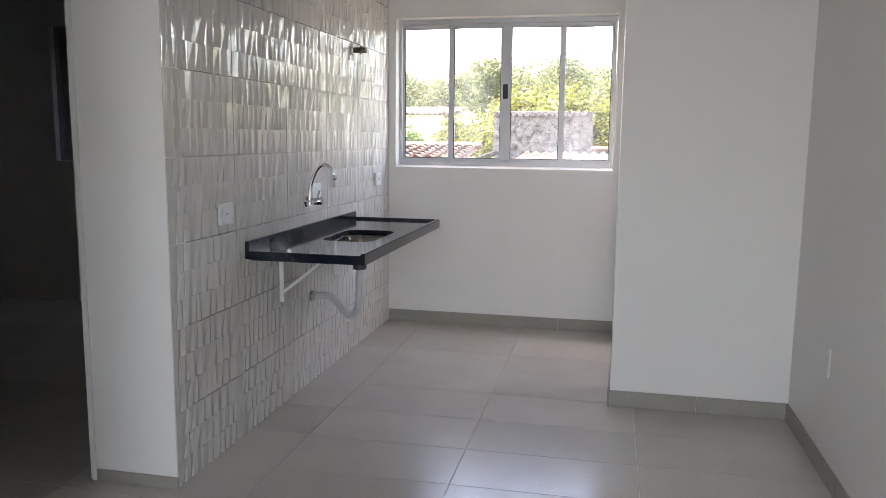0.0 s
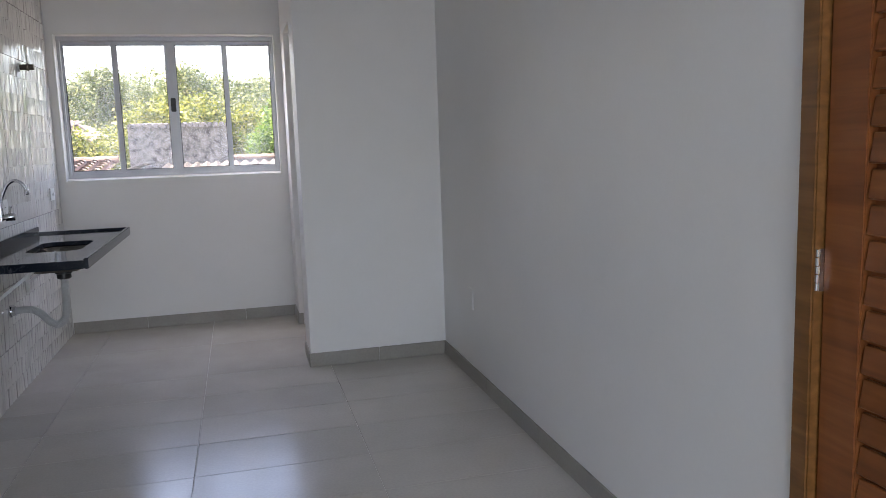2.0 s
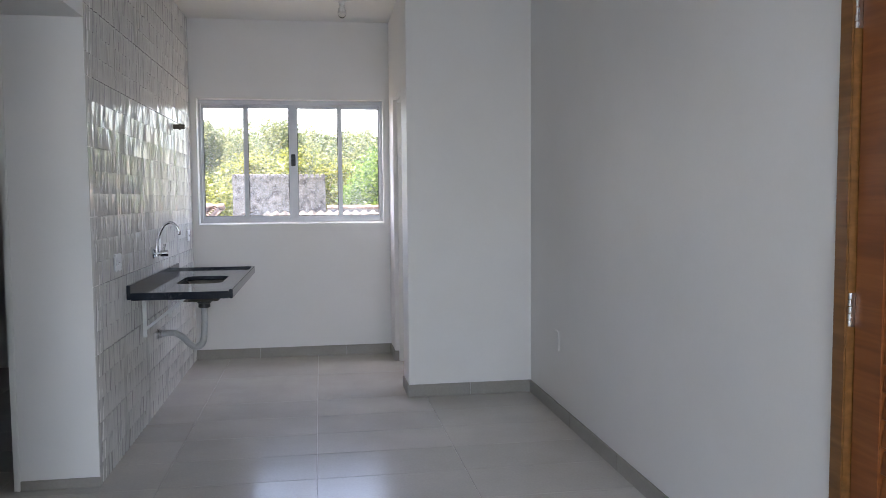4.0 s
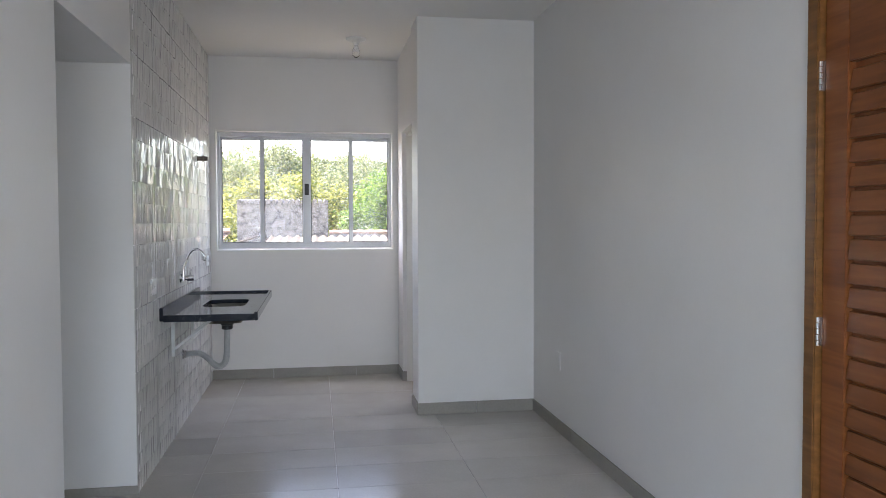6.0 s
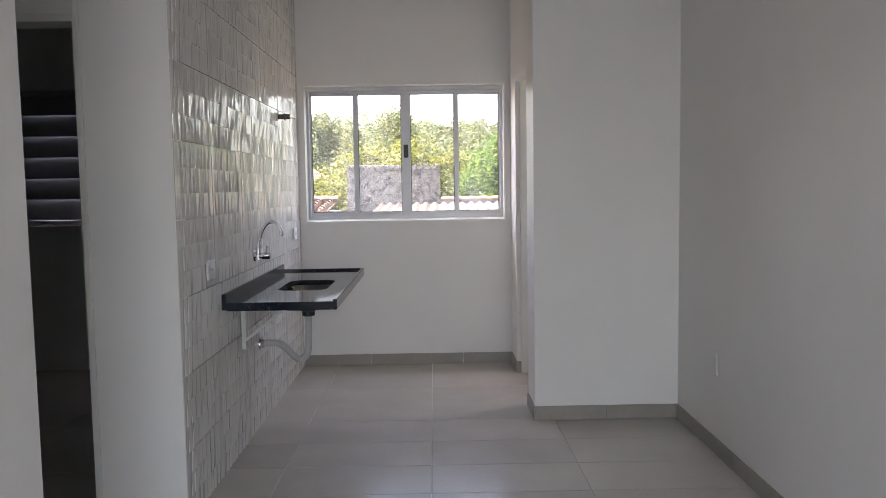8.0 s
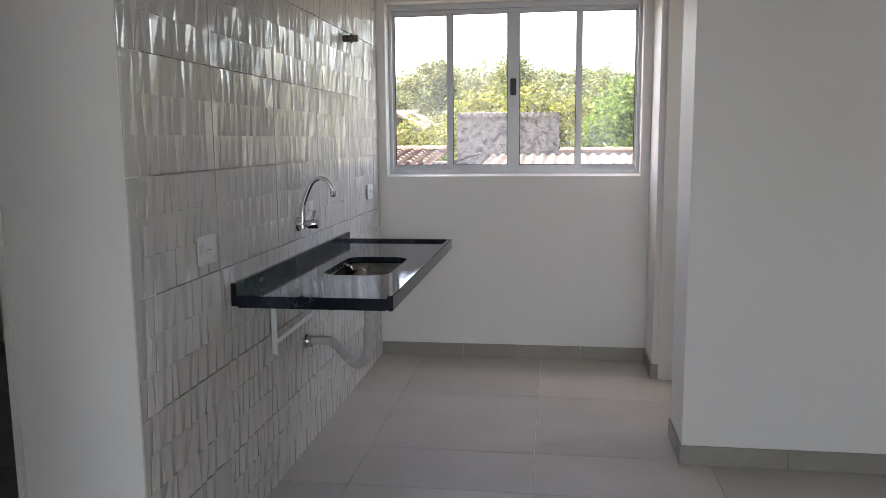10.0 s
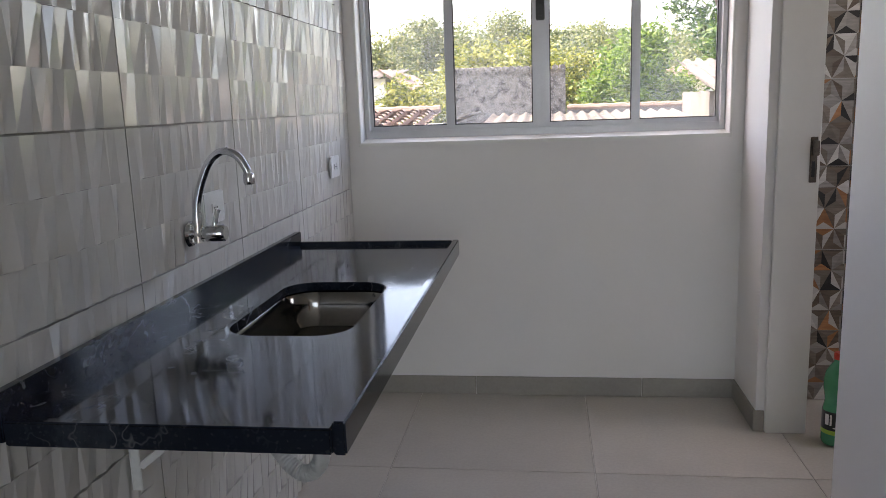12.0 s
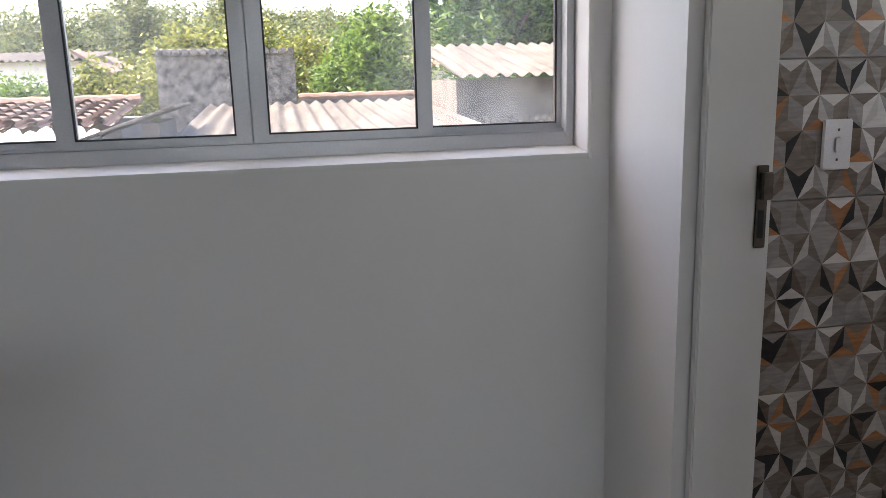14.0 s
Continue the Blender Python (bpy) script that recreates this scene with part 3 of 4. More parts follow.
def basin():
    t = thing("sink_basin", (-1.233, 4.187, 0.701), "polished stainless steel sink bowl set under the worktop", "sink")
    bm = bmesh.new()
    rings = []
    for grow, z in ((0.012, 0.795), (0.006, 0.794), (0.002, 0.790), (-0.003, 0.76), (-0.010, 0.726), (-0.024, 0.708), (-0.06, 0.703), (-0.10, 0.701)):
        r = max(0.075 + grow * 0.9, 0.02)
        rings.append([bm.verts.new((x, y, z)) for x, y in rounded(-1.366 - grow, -1.100 + grow, 3.952 - grow, 4.422 + grow, r)])
    for a, b in zip(rings, rings[1:]):
        for k in range(len(a)):
            bm.faces.new((a[k], a[(k + 1) % len(a)], b[(k + 1) % len(b)], b[k]))
    bm.faces.new(rings[-1])
    bowl = part("bowl", bm, steel, t, smooth=True)
    sol = bowl.modifiers.new("thickness", "SOLIDIFY")
    sol.thickness = 0.0015
    bm = bmesh.new()
    lathe(bm, [(0.052, 0), (0.055, 0.002), (0.054, 0.004), (0.044, 0.005), (0.040, 0.001), (0.012, 0.001), (0.010, 0.004), (0.0, 0.0045)][:-1], (-1.233, 4.187, 0.7025))
    part("strainer", bm, chrome, t, "chrome drain strainer", smooth=True)


basin()


def sink_trap():
    t = thing("sink_drain_pipe", (-1.233, 4.187, 0.38), "pale corrugated plastic drain trap under the sink", "drain pipe")
    bm = bmesh.new()
    lathe(bm, [(0.03, -0.055), (0.036, -0.05), (0.036, -0.028), (0.042, -0.024), (0.042, -0.004), (0.034, 0)], (-1.233, 4.187, 0.6985))
    part("drain_nut", bm, black_plastic, t, "black drain fitting")
    pts = spline([(-1.233, 4.187, 0.648), (-1.236, 4.187, 0.52), (-1.247, 4.19, 0.43), (-1.287, 4.20, 0.395), (-1.330, 4.21, 0.414), (-1.368, 4.225, 0.452), (-1.410, 4.24, 0.476), (-1.455, 4.252, 0.480), (-1.506, 4.26, 0.474)], 12)
    rad = [0.0195 + (0.0022 if (18 < k < 76 and k % 2) else 0) for k in range(len(pts))]
    bm = bmesh.new()
    tube(bm, pts, rad, 16)
    part("hose", bm, pvc, t, "ribbed flexible hose", smooth=True)
    bm = bmesh.new()
    cyl(bm, (WEST + 0.002, 4.26, 0.474), (WEST + 0.008, 4.26, 0.474), 0.034, seg=24)
    cyl(bm, (WEST + 0.008, 4.26, 0.474), (WEST + 0.028, 4.26, 0.474), 0.026, seg=24)
    part("wall_flange", bm, chrome, t, "steel wall collar", smooth=True)


sink_trap()


def bracket(y):
    t = thing("sink_bracket", (WEST, y, 0.53), "off-white painted steel bracket that carries the worktop", "bracket", "brackets under the worktop")
    x = WEST + 0.003
    part("wall_arm", bevelled(0.0015, (x, x + 0.005, y - 0.014, y + 0.014, 0.525, 0.784), (x + 0.005, x + 0.022, y - 0.014, y - 0.010, 0.525, 0.784)), bracket_paint, t)
    part("shelf_arm", bevelled(0.0015, (x + 0.006, x + 0.42, y - 0.009, y + 0.014, 0.780, 0.785), (x + 0.023, x + 0.42, y - 0.014, y - 0.010, 0.763, 0.785)), bracket_paint, t)
    bm = bmesh.new()
    tube(bm, [(x + 0.02, y - 0.004, 0.575), (x + 0.27, y - 0.004, 0.772)], 0.010, 4)
    part("strut", bm, bracket_paint, t)


bracket(3.868)
bracket(4.62)


def faucet():
    y, z = 4.212, 0.984
    t = thing("kitchen_faucet", (WEST, y, z), "chrome wall faucet with a tall swan-neck spout", "faucet")
    bm = bmesh.new()
    cyl(bm, (WEST + 0.002, y, z), (WEST + 0.010, y, z), 0.031, 0.026, 24)
    part("wall_collar", bm, chrome, t, smooth=True)
    bm = bmesh.new()
    cyl(bm, (WEST + 0.010, y, z), (WEST + 0.034, y, z), 0.0135, seg=20)
    cyl(bm, (WEST + 0.021, y, z - 0.018), (WEST + 0.023, y, z + 0.050), 0.0145, 0.0115, 20)
    part("body", bm, chrome, t, smooth=True)
    bm = bmesh.new()
    tube(bm, [(WEST + 0.034, y, z), (WEST + 0.042, y, z), (WEST + 0.044, y, z), (WEST + 0.084, y, z + 0.002), (WEST + 0.089, y, z + 0.002)], [0.012, 0.012, 0.019, 0.020, 0.016], 20)
    handle = part("handle", bm, chrome, t, "round chrome control knob", smooth=True)
    bm = bmesh.new()
    tube(bm, spline([(WEST + 0.062, y, z + 0.017), (WEST + 0.065, y + 0.004, z + 0.035), (WEST + 0.068, y + 0.012, z + 0.055)], 4), [0.006] * 8 + [0.0075], 10)
    part("lever", bm, chrome, handle, smooth=True)
    bm = bmesh.new()
    pts = spline([(WEST + 0.022, y, z + 0.045), (WEST + 0.027, y, z + 0.080), (WEST + 0.042, y, z + 0.125), (WEST + 0.066, y, z + 0.170), (WEST + 0.098, y, z + 0.190), (WEST + 0.132, y, z + 0.178), (WEST + 0.150, y, z + 0.150), (WEST + 0.154, y, z + 0.138)], 8)
    tube(bm, pts, 0.0092, 14)
    part("spout", bm, chrome, t, smooth=True)
    bm = bmesh.new()
    lathe(bm, [(0.0115, 0), (0.013, 0.003), (0.013, 0.022), (0.010, 0.026)], (WEST + 0.155, y, z + 0.114), 18)
    part("aerator", bm, chrome, t, smooth=True)


faucet()


def pipe_stub():
    y, z = 4.965, 1.828
    t = thing("capped_water_pipe", (WEST, y, z), "short grey water pipe with a dark metal plug, in the tiles", "pipe")
    bm = bmesh.new()
    cyl(bm, (WEST + 0.001, y, z), (WEST + 0.010, y, z), 0.028, 0.024, 20)
    part("collar", bm, plastic, t, smooth=True)
    bm = bmesh.new()
    cyl(bm, (WEST + 0.010, y, z), (WEST + 0.050, y, z), 0.017, seg=18)
    cyl(bm, (WEST + 0.050, y, z), (WEST + 0.058, y, z), 0.024, seg=6)
    cyl(bm, (WEST + 0.058, y, z), (WEST + 0.088, y, z), 0.018, 0.016, seg=18)
    part("plug", bm, lock_metal, t, smooth=True)


pipe_stub()


# ---------------- switches and outlets ----------------
def plate(name, m, w, h, label, category, kind):
    t = new(name)
    t.matrix_world = m
    tagged(t, label, category, "wall plates")
    bpy.context.view_layer.update()

    def sub(nm, mat, lab, *bs, bevel=0.002, parent=None):
        bm = bevelled(bevel, *bs)
        bmesh.ops.transform(bm, matrix=m, verts=bm.verts)
        return part(nm, bm, mat, parent or t, lab)
    sub("cover", paint if kind == "blank" else plastic, "", (-w / 2, w / 2, -0.009, -0.0005, -h / 2, h / 2), bevel=0.003)
    if kind == "outlet":
        s = sub("socket", plastic, "recessed socket face", (-0.019, 0.019, -0.0115, -0.0092, -0.012, 0.012), bevel=0.003)
        for k in (-0.009, 0, 0.009):
            sub("pin_hole", black_plastic, "", (k - 0.002, k + 0.002, -0.0122, -0.0116, -0.002, 0.002), bevel=0.0005, parent=s)
    elif kind == "switch":
        sub("rocker", plastic, "", (-0.009, 0.009, -0.013, -0.0092, -0.018, 0.018))
        for k in (-0.036, 0.036):
            sub("screw", lock_metal, "", (-0.003, 0.003, -0.0102, -0.0092, k - 0.003, k + 0.003), bevel=0.001)
    else:
        sub("cable_hole", gloss_paint, "", (-0.006, 0.006, -0.0098, -0.0092, -0.006, 0.006), bevel=0.002)


face_east = Matrix.Rotation(radians(90), 4, "Z")
face_west = Matrix.Rotation(radians(-90), 4, "Z")
plate("wall_outlet", pose(WEST + 0.002, 3.338, 1.000) @ face_east, 0.120, 0.088, "white plastic outlet plate on the relief tiles near the sink's end", "outlet", "outlet")
plate("wall_outlet", pose(WEST + 0.003, 4.335, 1.030) @ face_east, 0.118, 0.080, "white plastic outlet plate beside the faucet", "outlet", "outlet")
plate("wall_outlet", pose(WEST + 0.003, 5.468, 1.036) @ face_east, 0.118, 0.084, "white plastic outlet plate on the tiles by the window", "outlet", "outlet")
plate("wall_outlet", pose(EAST, 3.657, 0.458) @ face_west, 0.078, 0.118, "white blank outlet plate low on the painted wall", "outlet", "blank")
plate("light_switch", pose(0.652, NORTH - 0.012, 1.101), 0.080, 0.122, "white light switch plate on the patterned bathroom tiles", "switch", "switch")


# ---------------- ceiling lamp ----------------
def ceiling_lamp():
    x, y = -0.33, 4.96
    t = thing("ceiling_lamp", (x, y, TOP), "bare bulb in a white ceiling holder, switched off", "ceiling lamp")
    bm = bmesh.new()
    lathe(bm, [(0.026, -0.035), (0.034, -0.026), (0.07, -0.018), (0.078, -0.010), (0.078, -0.0005)], (x, y, TOP))
    part("holder", bm, plastic, t, smooth=True)
    bm = bmesh.new()
    lathe(bm, [(0.018, -0.055), (0.021, -0.05), (0.021, -0.0355)], (x, y, TOP))
    part("socket", bm, plastic, t, smooth=True)
    bm = bmesh.new()
    lathe(bm, [(0.004, -0.148), (0.016, -0.144), (0.027, -0.130), (0.031, -0.112), (0.028, -0.092), (0.019, -0.070), (0.017, -0.0555)], (x, y, TOP))
    part("bulb", bm, bulb_glass, t, "clear glass bulb", smooth=True)


ceiling_lamp()


# ---------------- bottle in the bathroom ----------------
def bottle():
    x, y = 0.323, 5.31
    t = thing("cleaning_bottle", (x, y, 0), "green plastic cleaning bottle with a red cap on the floor", "bottle")
    bm = bmesh.new()
    lathe(bm, [(0.030, 0.002), (0.043, 0.008), (0.047, 0.02), (0.047, 0.10), (0.044, 0.145), (0.040, 0.165), (0.042, 0.19), (0.047, 0.215), (0.047, 0.245), (0.041, 0.275), (0.026, 0.300), (0.017, 0.312), (0.0155, 0.322)], (x, y, 0), 32)
    part("body", bm, green_bottle, t, "ribbed translucent green plastic", smooth=True)
    bm = bmesh.new()
    lathe(bm, [(0.0175, 0.3225), (0.0185, 0.324), (0.0185, 0.343), (0.016, 0.347)], (x, y, 0), 20)
    part("cap", bm, red_cap, t, "red screw cap", smooth=True)

    def band(nm, r, z0, z1, mat, a0, a1, parent):
        bm = bmesh.new()
        n = 24
        lo = [bm.verts.new((x + r * math.cos(radians(a0 + (a1 - a0) * k / n)), y + r * math.sin(radians(a0 + (a1 - a0) * k / n)), z0)) for k in range(n + 1)]
        hi = [bm.verts.new((v.co.x, v.co.y, z1)) for v in lo]
        for k in range(n):
            bm.faces.new((lo[k], lo[k + 1], hi[k + 1], hi[k]))
        return part(nm, bm, mat, parent, smooth=True)
    lab = band("label", 0.0476, 0.05, 0.135, label_black, 0, 360, t)
    band("label_stripe", 0.0480, 0.05, 0.066, label_lime, 0, 360, lab)
    band("label_mark", 0.0480, 0.085, 0.125, label_white, 205, 222, lab)
    band("label_mark", 0.0480, 0.085, 0.125, label_white, 227, 235, lab)
    band("label_mark", 0.0480, 0.075, 0.079, label_white, 240, 285, lab)


bottle()


# ---------------- outside ----------------
GROUND = -3.0
setting("ground", boxes((-900, 900, -900, 900, GROUND - 1, GROUND)), soil, "bare earth and low weeds below the house", "ground")


def corrugated(name, x0, x1, y0, y1, z0, z1, mat, parent, wave=0.177, amp=0.024, thick=0.008):
    """A corrugated sheet whose waves run along y, from height z0 at y0 to z1 at y1."""
    n = int((x1 - x0) / wave * 8)
    bm = bmesh.new()
    grid = []
    for y, z in ((y0, z0), (y1, z1)):
        for dz in (0, -thick):
            grid.append([bm.verts.new((x0 + (x1 - x0) * k / n, y, z + dz + amp * math.cos(2 * math.pi * (x1 - x0) * k / n / wave))) for k in range(n + 1)])
    a, b, c, d = grid
    for k in range(n):
        for p, q in ((a, c), (b, d), (a, b), (c, d)):
            bm.faces.new((p[k], p[k + 1], q[k + 1], q[k]))
    return part(name, bm, mat, parent, smooth=True)


def roof_tiles(x0, x1, y0, y1, z0, z1, parent, rows=7):
    """Courses of half-round clay tiles, each course a stuff mesh under the roof."""
    bm = bmesh.new()
    step = 0.2
    for r in range(rows):
        f0, f1 = r / rows, (r + 1.12) / rows
        ya, yb = y0 + (y1 - y0) * f0, y0 + (y1 - y0) * f1
        za, zb = z0 + (z1 - z0) * f0 + 0.02, z0 + (z1 - z0) * f1
        x = x0
        while x < x1:
            for sgn, off in ((1, 0), (-1, step / 2)):
                lo = [bm.verts.new((x + off + 0.062 * math.cos(math.pi * k / 5), ya, za + sgn * 0.05 * math.sin(math.pi * k / 5) + random.uniform(-0.004, 0.004))) for k in range(6)]
                hi = [bm.verts.new((x + off + 0.052 * math.cos(math.pi * k / 5), yb, zb + sgn * 0.04 * math.sin(math.pi * k / 5))) for k in range(6)]
                for k in range(5):
                    bm.faces.new((lo[k], lo[k + 1], hi[k + 1], hi[k]))
            x += step
    ob = part("roof", bm, clay, parent, "weathered red clay tiles")
    ob["kind"] = "stuff"


def shed():
    t = thing("rooftop_shed", (1.9, 14, GROUND), "rendered shed under a corrugated fibre-cement roof", "shed")
    part("wall", boxes((1.40, 3.3, 13.15, 15.2, GROUND, 1.30)), render_wall, t, "stained bare render")
    corrugated("roof", 1.33, 3.5, 12.9, 15.5, 1.335, 1.80, fibre_cement, t)
    bm = bmesh.new()
    box(bm, 1.40, 3.3, 13.09, 13.15, 0.55, 0.86)
    part("stain_ledge", bm, concrete, t)


def low_roof():
    t = thing("low_house", (-0.4, 13, GROUND), "low house with a pale corrugated fibre-cement roof", "house")
    part("wall", boxes((-1.6, 1.0, 10.95, 15.0, GROUND, 0.72)), render_wall, t)
    corrugated("roof", -1.56, 1.25, 10.6, 15.2, 0.82, 1.05, fibre_cement, t)
    part("parapet", boxes((-0.38, 1.9, 15.25, 15.4, GROUND, 1.09)), render_wall, t, "rendered parapet")
    bm = bmesh.new()
    tube(bm, [(-0.37 + 0.12 * k, 15.32, 1.12 + 0.012 * (k % 2)) for k in range(19)], 0.05, 8)
    part("coping", bm, clay, t, "clay tile coping")


def tank_block():
    t = thing("concrete_block_wall", (-1.3, 14.2, GROUND), "tall grey weathered concrete wall with a tiled edge", "concrete wall")
    part("wall", boxes((-2.27, -0.39, 15.6, 16.6, GROUND, 1.75)), concrete, t, "stained bare concrete")
    bm = bmesh.new()
    for k in range(16):
        tube(bm, [(-2.22 + k * 0.119, 15.53, 1.77), (-2.22 + k * 0.119, 16.65, 1.81)], 0.05, 8)
    part("coping", bm, concrete, t, "row of half-round grey tiles")


def tiled_house():
    t = thing("tiled_house", (-4, 13, GROUND), "small house with a weathered clay tile roof", "house")
    part("wall", boxes((-6.5, -2.25, 12.6, 14.6, GROUND, 0.96)), render_wall, t)
    roof_tiles(-6.6, -2.2, 12.3, 14.0, 0.97, 1.15, t)
    bm = bmesh.new()
    tube(bm, [(-6.6 + 0.15 * k, 14.02, 1.17 + 0.012 * (k % 2)) for k in range(30)], 0.06, 8)
    part("ridge", bm, clay, t, "clay ridge tiles")


def lean_to():
    """A small outhouse whose flat sheet roof climbs towards the corrugated one."""
    t = thing("lean_to_shed", (-2.1, 11.4, GROUND), "small rendered lean-to under a sloping pale sheet roof", "shed")
    part("wall", boxes((-2.55, -1.66, 11.05, 12.2, GROUND, 0.80)), render_wall, t)
    part("end_wall", boxes((-1.80, -1.66, 11.06, 12.2, 0.80, 1.00)), render_wall, t)
    for k in range(4):
        bm = boxes((-0.62, 0.62, 10.9 + 0.36 * k, 11.25 + 0.36 * k, -0.012, 0.012 + 0.004 * (k % 2)))
        soften(bm, 0.004, 1)
        bmesh.ops.rotate(bm, verts=bm.verts, cent=(0, 0, 0), matrix=Matrix.Rotation(radians(-18), 3, "Y"))
        bmesh.ops.translate(bm, verts=bm.verts, vec=(-2.10, 0, 0.945))
        part("roof_sheet", bm, fibre_cement, t)
    bm = bmesh.new()
    for k in range(7):
        tube(bm, [(-3.05 + 0.13 * k, 10.9, 0.80 + 0.03 * (k % 2)), (-3.05 + 0.13 * k, 11.5, 0.90 + 0.03 * (k % 2))], 0.06, 8)
    part("edge_tiles", bm, white_house, t, "loose whitewashed tiles")


def pale_house():
    t = thing("pale_house", (-8, 26, GROUND), "white rendered house with an orange tiled gable", "house")
    part("wall", boxes((-13, -5.2, 24.5, 30, GROUND, 2.0)), white_house, t)
    corrugated("roof", -13.2, -5.0, 24.2, 27.5, 2.02, 2.35, fibre_cement, t)
    bm = bmesh.new()
    box(bm, -5.2, -4.6, 24.6, 30, GROUND, 1.7)
    part("side_wall", bm, clay, t, "bare brick side wall")
    bm = bmesh.new()
    v = [bm.verts.new(p) for p in ((-5.3, 24.1, 2.25), (-4.2, 24.1, 1.55), (-4.2, 30, 1.55), (-5.3, 30, 2.25), (-5.3, 24.1, 2.17), (-4.2, 24.1, 1.47), (-4.2, 30, 1.47), (-5.3, 30, 2.17))]
    for f in ((0, 1, 2, 3), (7, 6, 5, 4), (0, 4, 5, 1), (1, 5, 6, 2), (2, 6, 7, 3), (3, 7, 4, 0)):
        bm.faces.new([v[k] for k in f])
    part("gable_roof", bm, clay, t, "orange clay tile slope")


def orange_house():
    t = thing("orange_roof_house", (1.0, 27, GROUND), "far house with an orange tiled roof among trees", "house")
    part("wall", boxes((-2.5, 4.5, 26.5, 30, GROUND, 1.6)), white_house, t)
    roof_tiles(-2.7, 4.7, 26.0, 28.5, 1.72, 2.12, t, 6)


shed()
low_roof()
tank_block()
tiled_house()
lean_to()
pale_house()
orange_house()


def leaves(points, size, spread, per, long=2.2):
    """Leaf blades scattered about the points, as one mesh."""
    rng = np.random.default_rng(int(abs(points[0][0]) * 1000) + len(points))
    pts = np.repeat(np.array(points), per, axis=0)
    n = len(pts)
    off = rng.normal(size=(n, 3)) * spread
    c = pts + off
    d = rng.normal(size=(n, 3))
    d[:, 2] = d[:, 2] * 0.5 - 0.35
    d /= np.linalg.norm(d, axis=1, keepdims=True)
    s = np.cross(d, rng.normal(size=(n, 3)))
    s /= np.linalg.norm(s, axis=1, keepdims=True)
    sz = size * rng.uniform(0.6, 1.3, (n, 1))
    v = np.stack([c - d * sz * long / 2, c + s * sz * 0.5, c + d * sz * long / 2, c - s * sz * 0.5], axis=1).reshape(-1, 3)
    return v, np.arange(n * 4).reshape(-1, 4)


def leaf_mesh(name, points, size, spread, per, mat, parent=None, long=2.2):
    v, f = leaves(points, size, spread, per, long)
    me = bpy.data.meshes.new(name)
    me.from_pydata(v.tolist(), [], f.tolist())
    me.materials.append(mat)
    ob = new(name, me)
    if parent is not None:
        ob.parent = parent
        ob.matrix_parent_inverse = parent.matrix_world.inverted()
    return ob


def tree(x, y, top, radius, mat, label, seed, clumps=120, per=60, leaf=0.07, low=None, long=2.2, spread=0.22):
    rng = random.Random(seed)
    t = thing("tree", (x, y, GROUND), label, "tree", "trees behind the roofs")
    low = top - radius * 1.7 if low is None else low
    mid = Vector((x, y, (top + low) / 2))
    bm = bmesh.new()
    trunk = spline([(x, y, GROUND), (x + rng.uniform(-.1, .1), y, (GROUND + low) / 2), (x + rng.uniform(-.2, .2), y, low), (x + rng.uniform(-.2, .2), y, mid.z)], 5)
    r0 = 0.05 * radius + 0.07
    tube(bm, trunk, [r0 * (1 - 0.6 * k / len(trunk)) for k in range(len(trunk))], 9)
    pts = []
    lobes = [(mid + Vector((rng.uniform(-.6, .6) * radius, rng.uniform(-.5, .5) * radius, rng.uniform(-.3, .75) * (top - low) / 2)), rng.uniform(0.35, 0.6) * radius) for _ in range(9)]
    for c, r in lobes:
        tube(bm, spline([trunk[-4], (trunk[-4] + c) / 2 + Vector((0, 0, -0.1)), c], 4), [0.4 * r0 * (1 - 0.09 * k) for k in range(9)], 6)
    for k in range(clumps):
        c, r = rng.choice(lobes)
        d = Vector((rng.gauss(0, 1), rng.gauss(0, 1), rng.gauss(0, 1))).normalized()
        p = c + d * r * rng.uniform(0.55, 1.05)
        if p.z < top:
            pts.append((p.x, p.y, p.z))
    part("trunk", bm, bark, t, smooth=True)
    leaf_mesh("crown", pts, leaf * 0.6, spread * 0.68, int(per * 1.9), mat, t, long)


tree(3.5, 20, 5.6, 2.4, leaf_mango, "large dark green mango tree behind the shed", 3, 260, 70, 0.085, 0.3, 3.6, 0.26)
tree(0.80, 18.6, 2.45, 0.78, leaf_bright, "bright green leafy tree beside the shed", 5, 110, 60, 0.075, 0.2, 3.0, 0.2)
tree(1.9, 22, 2.1, 1.1, leaf_bright, "light green bushy tree over the low roof", 6, 90, 60, 0.08, 0.0, 2.6, 0.2)
tree(-0.6, 22, 2.65, 1.2, leaf_yellow, "yellow-green tree behind the concrete wall", 7, 110, 60, 0.085, 0.4, 2.4, 0.22)
tree(-2.2, 21, 2.5, 1.3, leaf_yellow, "yellow-green tree behind the concrete wall", 8, 120, 60, 0.085, 0.2, 2.4, 0.22)
tree(-3.3, 18.5, 1.85, 0.85, leaf_yellow, "low yellow-green tree beside the tiled house", 9, 100, 60, 0.08, -0.3, 2.2, 0.2)
tree(-5.7, 21, 1.5, 0.7, leaf_bright, "small green tree in front of the pale house", 10, 70, 55, 0.08, -0.3, 2.2, 0.2)
tree(0.3, 24, 2.1, 1.3, leaf_yellow, "low yellow-green tree in front of the orange roof", 11, 80, 55, 0.09, 0.2, 2.2, 0.22)
tree(-7.6, 33, 3.9, 2.4, leaf_far, "grey-green tree behind the pale house", 12, 130, 55, 0.12, 0.5, 2.2, 0.32)
tree(-6.7, 44, 5.5, 2.2, leaf_far, "grey-green tree on the rise", 14, 150, 55, 0.13, 0.5, 2.2, 0.35)
